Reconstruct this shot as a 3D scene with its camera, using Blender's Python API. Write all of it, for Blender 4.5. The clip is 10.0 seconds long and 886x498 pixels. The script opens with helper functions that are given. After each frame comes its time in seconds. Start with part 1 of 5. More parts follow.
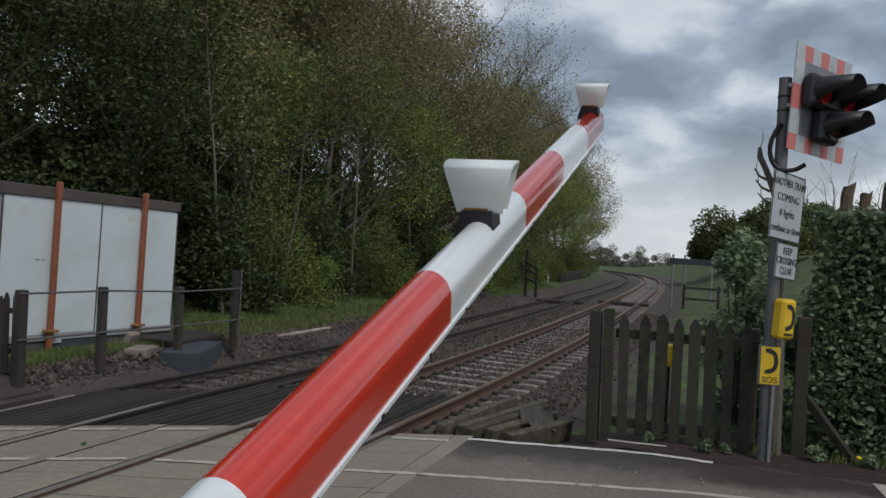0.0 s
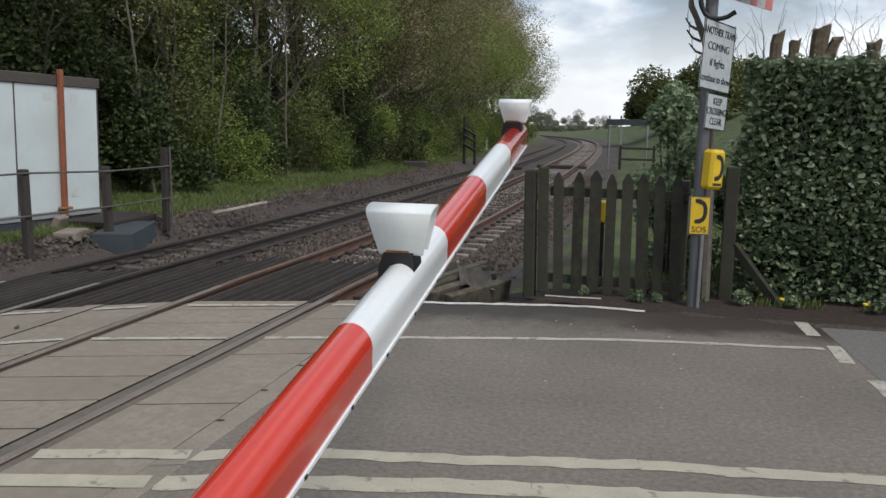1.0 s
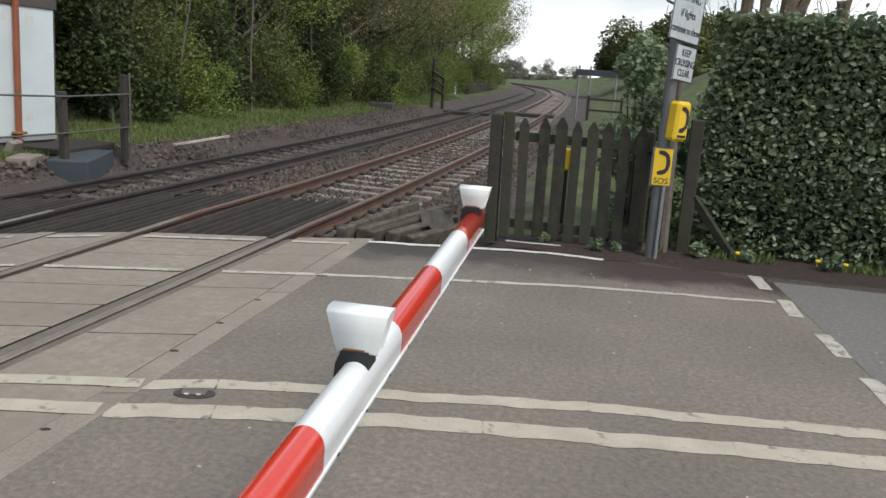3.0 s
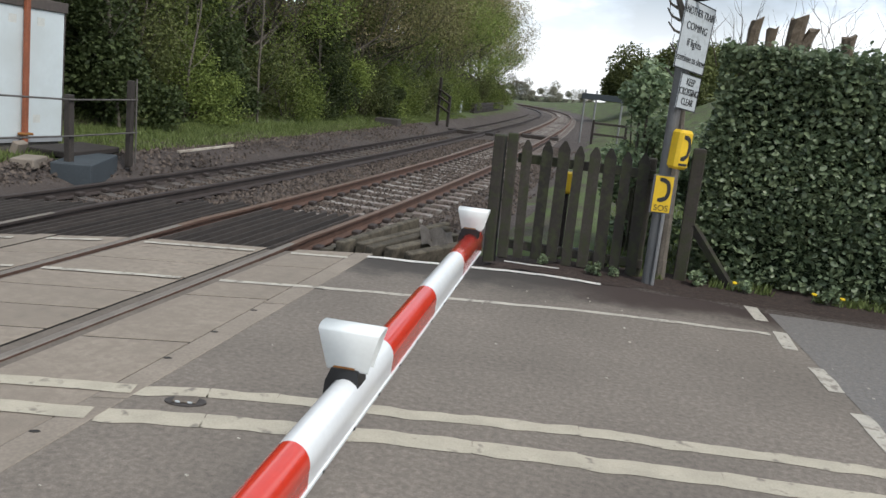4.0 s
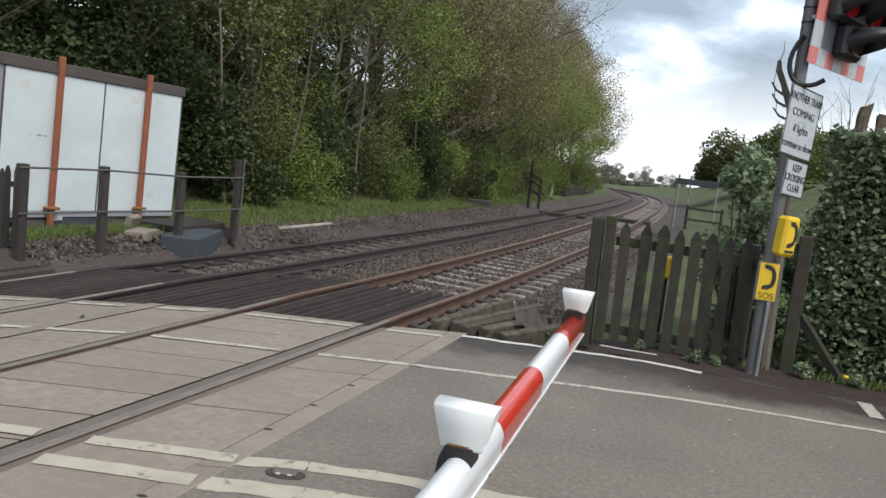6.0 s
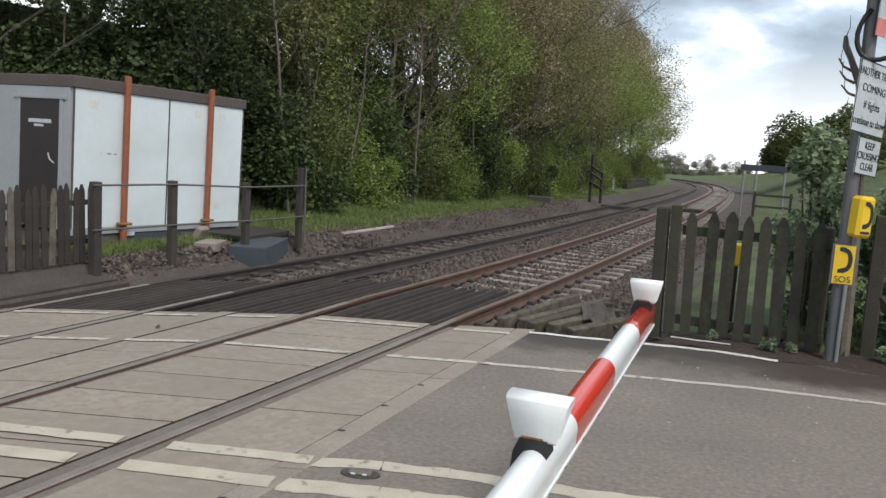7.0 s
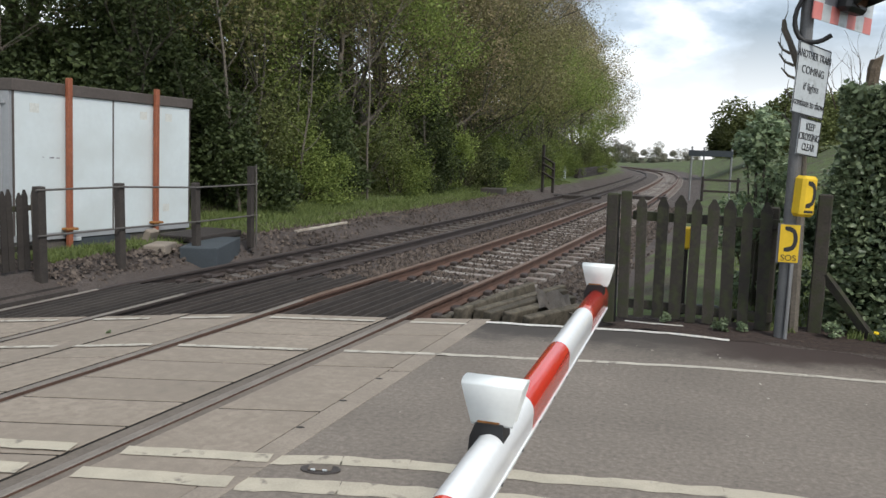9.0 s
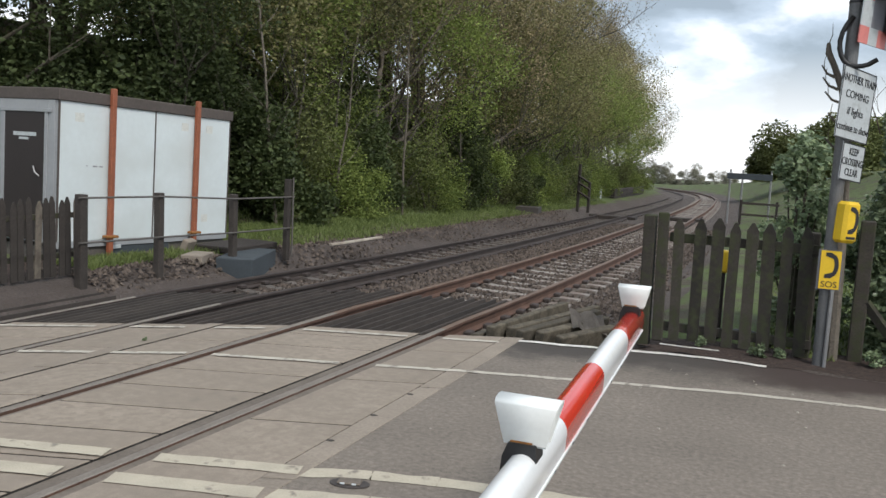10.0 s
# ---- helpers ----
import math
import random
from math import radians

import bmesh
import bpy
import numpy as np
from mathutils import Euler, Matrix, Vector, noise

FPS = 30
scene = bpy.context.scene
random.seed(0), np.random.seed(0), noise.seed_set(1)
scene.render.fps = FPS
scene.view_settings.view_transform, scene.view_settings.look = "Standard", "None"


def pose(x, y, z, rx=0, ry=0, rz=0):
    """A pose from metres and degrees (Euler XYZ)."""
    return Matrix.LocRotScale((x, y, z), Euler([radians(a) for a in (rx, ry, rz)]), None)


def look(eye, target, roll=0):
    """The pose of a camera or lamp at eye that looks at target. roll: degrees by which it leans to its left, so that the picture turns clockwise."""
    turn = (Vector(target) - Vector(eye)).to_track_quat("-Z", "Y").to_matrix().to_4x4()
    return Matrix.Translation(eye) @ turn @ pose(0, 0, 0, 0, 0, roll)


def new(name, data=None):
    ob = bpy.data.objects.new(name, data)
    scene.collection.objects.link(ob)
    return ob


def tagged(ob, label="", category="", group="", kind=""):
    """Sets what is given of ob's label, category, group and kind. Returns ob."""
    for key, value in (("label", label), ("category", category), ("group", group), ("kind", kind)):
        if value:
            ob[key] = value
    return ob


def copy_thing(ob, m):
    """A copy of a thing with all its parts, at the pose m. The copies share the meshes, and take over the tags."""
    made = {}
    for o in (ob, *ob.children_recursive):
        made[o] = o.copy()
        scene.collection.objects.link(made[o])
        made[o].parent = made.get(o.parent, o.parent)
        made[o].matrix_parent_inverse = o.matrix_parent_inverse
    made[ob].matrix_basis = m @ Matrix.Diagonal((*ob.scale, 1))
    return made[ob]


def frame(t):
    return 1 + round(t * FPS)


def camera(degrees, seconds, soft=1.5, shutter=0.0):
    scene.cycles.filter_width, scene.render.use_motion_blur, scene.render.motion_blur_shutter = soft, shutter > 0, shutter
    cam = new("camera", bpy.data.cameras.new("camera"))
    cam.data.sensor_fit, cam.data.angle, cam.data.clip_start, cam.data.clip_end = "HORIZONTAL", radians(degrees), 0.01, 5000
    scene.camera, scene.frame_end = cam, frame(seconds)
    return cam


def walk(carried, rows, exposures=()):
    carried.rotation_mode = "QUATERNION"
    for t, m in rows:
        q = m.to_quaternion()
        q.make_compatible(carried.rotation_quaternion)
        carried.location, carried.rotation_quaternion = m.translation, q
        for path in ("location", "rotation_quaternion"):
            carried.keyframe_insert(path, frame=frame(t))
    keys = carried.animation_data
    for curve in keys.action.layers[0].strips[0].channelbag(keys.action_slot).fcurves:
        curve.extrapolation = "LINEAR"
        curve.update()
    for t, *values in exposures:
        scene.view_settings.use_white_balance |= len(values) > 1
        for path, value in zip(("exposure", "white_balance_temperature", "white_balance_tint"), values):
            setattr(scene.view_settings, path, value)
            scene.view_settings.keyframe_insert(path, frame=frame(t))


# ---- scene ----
cam = camera(55.4, 10.0)
PATH = [
    (0, (2.790, 0.268, 2.163), (2.0335, 2.1185, 2.1175), 2.95),
    (0.5, (2.827, 0.323, 2.119), (2.1252, 2.1802, 1.8801), 2.52),
    (1, (2.837, 0.358, 2.086), (2.2290, 2.2323, 1.7427), 0.76),
    (1.5, (2.846, 0.362, 2.062), (2.3074, 2.2431, 1.6486), 1.37),
    (2, (2.840, 0.373, 2.046), (2.3291, 2.2579, 1.6129), 2.16),
    (2.5, (2.844, 0.377, 2.041), (2.3427, 2.2563, 1.5750), 2.66),
    (4, (2.871, 0.364, 2.056), (2.3523, 2.2479, 1.6293), 5.92),
    (4.5, (2.883, 0.331, 2.060), (2.4008, 2.2375, 1.6953), 6.38),
    (5, (2.859, 0.320, 2.063), (2.3793, 2.2394, 1.7683), 6.49),
    (5.5, (2.833, 0.317, 2.049), (2.2608, 2.2125, 1.7651), 7.87),
    (6, (2.783, 0.317, 2.040), (2.0430, 2.1566, 1.7791), 6.42),
    (6.2, (2.777, 0.315, 2.035), (1.9389, 2.1116, 1.7725), 5.28),
    (7.5, (2.775, 0.314, 2.009), (1.9034, 2.0923, 1.7294), 2.97),
    (8, (2.769, 0.319, 2.005), (1.8745, 2.0837, 1.7097), 3.49),
    (8.5, (2.788, 0.327, 2.008), (1.9440, 2.1154, 1.7124), 1.95),
    (9, (2.792, 0.323, 1.994), (2.0145, 2.1443, 1.7139), 1.69),
    (9.5, (2.774, 0.308, 1.992), (1.9631, 2.1192, 1.7395), 2.38),
    (10, (2.779, 0.322, 1.993), (1.9264, 2.1150, 1.7489), 2.88),
]
walk(cam, [(t, look(eye, target, roll)) for t, eye, target, roll in PATH],
     exposures=((0.0, -0.50, 6150, 10), (0.5, -0.25, 6200, 10), (1.0, 0.05, 6300, 10), (1.5, 0.2, 6350, 10), (2.0, 0.35, 6400, 10), (2.5, 0.4, 6400, 10), (4.0, 0.42, 6300, 10), (5.0, 0.45, 6300, 10), (10.0, 0.45, 6400, 10)))


# ---- light ----
SUN_EL, SUN_AZ = 50.0, 124.0
world = bpy.data.worlds.new("sky")
scene.world = world
world.use_nodes = True
wn, wl = world.node_tree.nodes, world.node_tree.links
wn.clear()


def wnode(kind, **kw):
    n = wn.new(kind)
    for k, v in kw.items():
        n.inputs[k].default_value = v
    return n


sky = wn.new("ShaderNodeTexSky")
sky.sky_type, sky.sun_disc = "NISHITA", False
sky.sun_elevation, sky.sun_rotation = radians(SUN_EL), radians(SUN_AZ)
wcoord = wn.new("ShaderNodeTexCoord")
wsep = wn.new("ShaderNodeSeparateXYZ")
wl.new(wcoord.outputs["Generated"], wsep.inputs[0])
# cloud deck: the direction is laid out on a flat layer overhead
wz = wn.new("ShaderNodeMath"); wz.operation = "MAXIMUM"; wz.inputs[1].default_value = 0.0
wl.new(wsep.outputs[2], wz.inputs[0])
wz2 = wn.new("ShaderNodeMath"); wz2.operation = "ADD"; wz2.inputs[1].default_value = 0.40
wl.new(wz.outputs[0], wz2.inputs[0])
wdx = wn.new("ShaderNodeMath"); wdx.operation = "DIVIDE"
wdy = wn.new("ShaderNodeMath"); wdy.operation = "DIVIDE"
for n, o in ((wdx, 0), (wdy, 1)):
    wl.new(wsep.outputs[o], n.inputs[0]); wl.new(wz2.outputs[0], n.inputs[1])
wcomb = wn.new("ShaderNodeCombineXYZ")
wl.new(wdx.outputs[0], wcomb.inputs[0]); wl.new(wdy.outputs[0], wcomb.inputs[1])
cl1 = wnode("ShaderNodeTexNoise", Scale=2.7, Detail=9.0, Roughness=0.52, Distortion=0.15)
wl.new(wcomb.outputs[0], cl1.inputs["Vector"])
ramp = wn.new("ShaderNodeValToRGB")
e = ramp.color_ramp.elements
e[0].position, e[0].color = 0.395, (0.30, 0.355, 0.41, 1)
e[1].position, e[1].color = 0.64, (1.0, 1.0, 1.0, 1)
m1 = e.new(0.495); m1.color = (0.47, 0.55, 0.64, 1)
m2 = e.new(0.58); m2.color = (0.88, 0.91, 0.95, 1)
wl.new(cl1.outputs[0], ramp.inputs[0])
# brighter towards the horizon
hz = wn.new("ShaderNodeMapRange")
hz.inputs[1].default_value, hz.inputs[2].default_value, hz.inputs[3].default_value, hz.inputs[4].default_value = 0.01, 0.12, 1.0, 0.0
wl.new(wsep.outputs[2], hz.inputs[0])
hmix = wn.new("ShaderNodeMixRGB"); hmix.inputs[2].default_value = (1.0, 1.0, 1.0, 1)
hm = wn.new("ShaderNodeMath"); hm.operation = "MULTIPLY"; hm.inputs[1].default_value = 0.85
wl.new(hz.outputs[0], hm.inputs[0]); wl.new(hm.outputs[0], hmix.inputs[0]); wl.new(ramp.outputs[0], hmix.inputs[1])
bg_sky = wnode("ShaderNodeBackground", Strength=0.10)
wl.new(sky.outputs[0], bg_sky.inputs[0])
bg_cl = wnode("ShaderNodeBackground", Strength=1.07)
wl.new(hmix.outputs[0], bg_cl.inputs[0])
wmix = wnode("ShaderNodeMixShader", Fac=0.88)
wl.new(bg_sky.outputs[0], wmix.inputs[1]); wl.new(bg_cl.outputs[0], wmix.inputs[2])
wout = wn.new("ShaderNodeOutputWorld")
wl.new(wmix.outputs[0], wout.inputs[0])

sun = new("sun", bpy.data.lights.new("sun", "SUN"))
sun.data.energy, sun.data.angle, sun.data.color = 1.9, radians(14), (1.0, 0.95, 0.87)
saz = radians(SUN_AZ)
sun_from = Vector((math.sin(saz) * math.cos(radians(SUN_EL)), math.cos(saz) * math.cos(radians(SUN_EL)), math.sin(radians(SUN_EL))))
sun.matrix_basis = look(sun_from * 50, (0, 0, 0))


# ---- materials ----
def material(name, colour, rough=0.8, vary=0.25, scale=6.0, fine=60.0, bump=0.3, metal=0.0, second=None, spots=0.0, by="Object", each=0.0, spec=0.5, dist=0.02, patch=(0.45, 0.65), wide=0.0):
    """Base colour with blotches (scale) and grain (fine), a second colour in patches, bump, and a shift from object to object (each)."""
    m = bpy.data.materials.new(name)
    m.use_nodes = True
    n, l = m.node_tree.nodes, m.node_tree.links
    b = n["Principled BSDF"]
    b.inputs["Roughness"].default_value, b.inputs["Metallic"].default_value = rough, metal
    b.inputs["Specular IOR Level"].default_value = spec
    c = n.new("ShaderNodeTexCoord")
    src = c.outputs[by]
    big = n.new("ShaderNodeTexNoise"); big.inputs["Scale"].default_value, big.inputs["Detail"].default_value = scale, 5
    sml = n.new("ShaderNodeTexNoise"); sml.inputs["Scale"].default_value, sml.inputs["Detail"].default_value = fine, 4
    l.new(src, big.inputs["Vector"]); l.new(src, sml.inputs["Vector"])
    mx = n.new("ShaderNodeMath"); mx.operation = "ADD"
    l.new(big.outputs[0], mx.inputs[0]); l.new(sml.outputs[0], mx.inputs[1])
    mr = n.new("ShaderNodeMapRange")
    for i, v in ((1, 0.6), (2, 1.4), (3, 1 - vary), (4, 1 + vary)):
        mr.inputs[i].default_value = v
    l.new(mx.outputs[0], mr.inputs[0])
    val = mr.outputs[0]
    if each:
        oi = n.new("ShaderNodeObjectInfo")
        mr2 = n.new("ShaderNodeMapRange")
        for i, v in ((3, 1 - each), (4, 1 + each)):
            mr2.inputs[i].default_value = v
        l.new(oi.outputs["Random"], mr2.inputs[0])
        mu = n.new("ShaderNodeMath"); mu.operation = "MULTIPLY"
        l.new(val, mu.inputs[0]); l.new(mr2.outputs[0], mu.inputs[1])
        val = mu.outputs[0]
    col = n.new("ShaderNodeMixRGB"); col.blend_type = "MULTIPLY"; col.inputs[0].default_value = 1.0
    col.inputs[1].default_value = (*colour, 1)
    l.new(val, col.inputs[2])
    out = col.outputs[0]
    if wide:
        w = n.new("ShaderNodeTexNoise"); w.inputs["Scale"].default_value, w.inputs["Detail"].default_value = 0.8, 6
        l.new(src, w.inputs["Vector"])
        wr = n.new("ShaderNodeMapRange")
        for i, v in ((1, 0.3), (2, 0.7), (3, 1 - wide), (4, 1 + wide)):
            wr.inputs[i].default_value = v
        l.new(w.outputs[0], wr.inputs[0])
        wm = n.new("ShaderNodeMixRGB"); wm.blend_type = "MULTIPLY"; wm.inputs[0].default_value = 1.0
        l.new(out, wm.inputs[1]); l.new(wr.outputs[0], wm.inputs[2])
        out = wm.outputs[0]
    if second:
        s2 = n.new("ShaderNodeTexNoise"); s2.inputs["Scale"].default_value, s2.inputs["Detail"].default_value = scale * 1.7, 7
        mp = n.new("ShaderNodeMapping"); mp.inputs["Location"].default_value = (3.1, 7.7, 1.3)
        l.new(src, mp.inputs[0]); l.new(mp.outputs[0], s2.inputs["Vector"])
        r2 = n.new("ShaderNodeMapRange")
        for i, v in ((1, patch[0]), (2, patch[1])):
            r2.inputs[i].default_value = v
        l.new(s2.outputs[0], r2.inputs[0])
        mm = n.new("ShaderNodeMixRGB"); mm.inputs[2].default_value = (*second, 1)
        l.new(r2.outputs[0], mm.inputs[0]); l.new(out, mm.inputs[1])
        out = mm.outputs[0]
    l.new(out, b.inputs["Base Color"])
    if bump:
        bp = n.new("ShaderNodeBump"); bp.inputs["Strength"].default_value, bp.inputs["Distance"].default_value = bump, dist
        l.new(mx.outputs[0], bp.inputs["Height"]); l.new(bp.outputs[0], b.inputs["Normal"])
    return m


def leaf_material(name, dark, light, rough=0.65, spec=0.25, through_light=0.25):
    """Leaves: each island its own shade between dark and light, letting some light through."""
    m = bpy.data.materials.new(name)
    m.use_nodes = True
    n, l = m.node_tree.nodes, m.node_tree.links
    b = n["Principled BSDF"]
    b.inputs["Roughness"].default_value, b.inputs["Specular IOR Level"].default_value = rough, spec
    geo = n.new("ShaderNodeNewGeometry")
    r = n.new("ShaderNodeValToRGB")
    r.color_ramp.elements[0].color, r.color_ramp.elements[1].color = (*dark, 1), (*light, 1)
    l.new(geo.outputs["Random Per Island"], r.inputs[0])
    oi = n.new("ShaderNodeObjectInfo")
    hs = n.new("ShaderNodeHueSaturation")
    mr = n.new("ShaderNodeMapRange")
    for i, v in ((3, 0.75), (4, 1.3)):
        mr.inputs[i].default_value = v
    l.new(oi.outputs["Random"], mr.inputs[0]); l.new(mr.outputs[0], hs.inputs["Value"])
    l.new(r.outputs[0], hs.inputs["Color"])
    l.new(hs.outputs[0], b.inputs["Base Color"])
    t = n.new("ShaderNodeBsdfTranslucent")
    l.new(hs.outputs[0], t.inputs[0])
    mix = n.new("ShaderNodeMixShader"); mix.inputs[0].default_value = through_light
    l.new(b.outputs[0], mix.inputs[1]); l.new(t.outputs[0], mix.inputs[2])
    l.new(mix.outputs[0], n["Material Output"].inputs[0])
    return m


M = {}
M["asphalt"] = material("asphalt", (0.176, 0.150, 0.125), 0.92, 0.50, 26.0, 140, 0.2, second=(0.155, 0.132, 0.110), dist=0.004, by="Object", patch=(0.5, 0.68), wide=0.16)


def stain(m, slope, at0, near, far, colour, x_from=None, rough_edge=0.55):
    """Dirt gathered in a band along a slanting edge of the road, with an uneven border."""
    n, l = m.node_tree.nodes, m.node_tree.links
    b = n["Principled BSDF"]
    c = n.new("ShaderNodeTexCoord")
    sep = n.new("ShaderNodeSeparateXYZ"); l.new(c.outputs["Object"], sep.inputs[0])
    mul = n.new("ShaderNodeMath"); mul.operation = "MULTIPLY_ADD"
    mul.inputs[1].default_value, mul.inputs[2].default_value = -slope, -at0
    l.new(sep.outputs[0], mul.inputs[0])
    d = n.new("ShaderNodeMath"); d.operation = "ADD"
    l.new(sep.outputs[1], d.inputs[0]); l.new(mul.outputs[0], d.inputs[1])
    ns = n.new("ShaderNodeTexNoise"); ns.inputs["Scale"].default_value, ns.inputs["Detail"].default_value, ns.inputs["Roughness"].default_value = 2.2, 8, 0.65
    l.new(c.outputs["Object"], ns.inputs["Vector"])
    wob = n.new("ShaderNodeMath"); wob.operation = "MULTIPLY_ADD"
    wob.inputs[1].default_value = 2.2 * rough_edge
    off = n.new("ShaderNodeMath"); off.operation = "SUBTRACT"; off.inputs[1].default_value = 0.5
    l.new(ns.outputs[0], off.inputs[0]); l.new(off.outputs[0], wob.inputs[0]); l.new(d.outputs[0], wob.inputs[2])
    mr = n.new("ShaderNodeMapRange"); mr.interpolation_type = "SMOOTHSTEP"
    mr.inputs[1].default_value, mr.inputs[2].default_value = near, far
    l.new(wob.outputs[0], mr.inputs[0])
    fac = mr.outputs[0]
    if x_from:
        mx = n.new("ShaderNodeMapRange"); mx.interpolation_type = "SMOOTHSTEP"
        mx.inputs[1].default_value, mx.inputs[2].default_value = x_from
        l.new(sep.outputs[0], mx.inputs[0])
        both = n.new("ShaderNodeMath"); both.operation = "MULTIPLY"
        l.new(fac, both.inputs[0]); l.new(mx.outputs[0], both.inputs[1])
        fac = both.outputs[0]
    old = b.inputs["Base Color"].links[0].from_socket
    mix = n.new("ShaderNodeMixRGB"); mix.inputs[2].default_value = (*colour, 1)
    l.new(fac, mix.inputs[0]); l.new(old, mix.inputs[1]); l.new(mix.outputs[0], b.inputs["Base Color"])


stain(M["asphalt"], 0.24, 8.50, -1.0, -0.2, (0.055, 0.047, 0.041), x_from=(4.4, 2.6))
stain(M["asphalt"], 0.10, 8.84, -1.05, -0.45, (0.045, 0.030, 0.025), x_from=(1.4, 2.6), rough_edge=0.45)
M["asphalt_side"] = material("asphalt_side", (0.166, 0.151, 0.137), 0.92, 0.50, 26.0, 140, 0.2, second=(0.144, 0.137, 0.131), dist=0.004)
M["concrete"] = material("concrete", (0.246, 0.206, 0.165), 0.9, 0.22, 9.0, 140, 0.12, second=(0.226, 0.188, 0.150), each=0.08, dist=0.004, wide=0.12)
M["kerb"] = material("kerb", (0.235, 0.198, 0.160), 0.9, 0.25, 2.0, 50, 0.4, each=0.08, dist=0.004)
M["paint"] = material("road_paint", (0.43, 0.395, 0.335), 0.85, 0.25, 7.0, 110, 0.2, second=(0.22, 0.195, 0.165), dist=0.002, patch=(0.56, 0.66))
M["paint_cream"] = material("road_paint_cream", (0.415, 0.372, 0.292), 0.85, 0.2, 5.0, 110, 0.2, second=(0.22, 0.195, 0.16), dist=0.002, patch=(0.60, 0.68))
M["paint_edge"] = material("road_paint_edge", (0.60, 0.575, 0.53), 0.8, 0.3, 14.0, 90, 0.4, second=(0.26, 0.235, 0.20), dist=0.003, patch=(0.56, 0.75))
M["cut_wood"] = material("cut_wood", (0.135, 0.105, 0.075), 0.95, 0.45, 9.0, 40, 0.6, second=(0.10, 0.075, 0.05), dist=0.02)
M["rail_rust"] = material("rail_rust", (0.098, 0.053, 0.037), 0.8, 0.35, 4.0, 60, 0.3, dist=0.003)
M["rail_dark"] = material("rail_dark", (0.045, 0.034, 0.030), 0.75, 0.35, 4.0, 60, 0.3, dist=0.003)
M["rail_head"] = material("rail_head", (0.195, 0.170, 0.145), 0.55, 0.3, 4.0, 60, 0.1, metal=0.1, dist=0.002)
M["rail_head_rust"] = material("rail_head_rust", (0.165, 0.108, 0.078), 0.55, 0.3, 4.0, 60, 0.1, metal=0.3, dist=0.002)
M["joint"] = material("joint_dirt", (0.028, 0.025, 0.022), 0.95, 0.3, 3.0, 40, 0.3, dist=0.004)
M["stud"] = material("stud_metal", (0.075, 0.065, 0.060), 0.6, 0.3, 8.0, 50, 0.3, metal=0.3, dist=0.003)
M["rubber"] = material("rubber", (0.140, 0.117, 0.096), 0.9, 0.3, 3.0, 40, 0.3, dist=0.004)
M["sleeper"] = material("sleeper_concrete", (0.27, 0.245, 0.22), 0.9, 0.3, 4.0, 50, 0.4, second=(0.16, 0.12, 0.10), each=0.15, dist=0.006)
M["sleeper_dark"] = material("sleeper_dark", (0.11, 0.095, 0.085), 0.9, 0.3, 4.0, 50, 0.4, each=0.2, dist=0.006)
M["ballast"] = material("ballast", (0.082, 0.066, 0.058), 0.95, 0.5, 1.2, 28, 1.0, second=(0.07, 0.055, 0.048), dist=0.05)
M["stone"] = leaf_material("ballast_stone", (0.028, 0.022, 0.019), (0.145, 0.117, 0.098), 0.95, 0.2, 0.0)
M["soil"] = material("soil", (0.038, 0.024, 0.019), 0.95, 0.5, 14.0, 60, 0.6, second=(0.085, 0.060, 0.042), patch=(0.55, 0.7), dist=0.03)
M["debris"] = material("fallen_debris", (0.046, 0.033, 0.027), 0.95, 0.6, 18.0, 90, 0.5, second=(0.125, 0.106, 0.090), patch=(0.46, 0.68), dist=0.01)
M["litter"] = material("leaf_litter", (0.075, 0.060, 0.036), 0.95, 0.45, 0.9, 20, 0.8, second=(0.05, 0.065, 0.022), dist=0.05)
M["grass_ground"] = material("grass_ground", (0.075, 0.105, 0.028), 0.95, 0.4, 0.8, 25, 0.8, second=(0.065, 0.055, 0.035), dist=0.05)
M["timber"] = material("weathered_timber", (0.034, 0.029, 0.023), 0.9, 0.45, 5.0, 45, 0.6, second=(0.038, 0.042, 0.018), each=0.4, dist=0.006)
M["timber_dark"] = material("dark_timber", (0.035, 0.028, 0.024), 0.9, 0.4, 5.0, 45, 0.5, each=0.3, dist=0.008)
M["timber_white"] = material("bleached_timber", (0.42, 0.38, 0.32), 0.9, 0.3, 5.0, 45, 0.4, second=(0.25, 0.21, 0.17), dist=0.005)
M["timber_pale"] = material("pale_timber", (0.115, 0.098, 0.078), 0.9, 0.35, 5.0, 45, 0.5, second=(0.09, 0.075, 0.06), each=0.35, dist=0.006)
M["timber_grey"] = material("grey_timber", (0.036, 0.030, 0.026), 0.9, 0.35, 5.0, 45, 0.5, each=0.3, dist=0.006)
M["timber_baulk"] = material("baulk_timber", (0.085, 0.072, 0.052), 0.95, 0.45, 6.0, 45, 0.6, second=(0.05, 0.042, 0.030), each=0.4, dist=0.008)
M["steel"] = material("galvanised_steel", (0.30, 0.30, 0.30), 0.5, 0.15, 6.0, 50, 0.1, metal=0.6, dist=0.002)
M["tube"] = material("dull_tube", (0.11, 0.10, 0.09), 0.6, 0.25, 6.0, 50, 0.1, metal=0.2, dist=0.002)
M["pole"] = material("pole_grey", (0.14, 0.14, 0.14), 0.55, 0.2, 4.0, 50, 0.15, metal=0.3, dist=0.002)
M["black"] = material("black_plastic", (0.012, 0.012, 0.013), 0.45, 0.2, 5.0, 50, 0.1, dist=0.002)
M["boom_red"] = material("boom_red", (0.60, 0.040, 0.020), 0.20, 0.06, 3.0, 40, 0.03, dist=0.001)
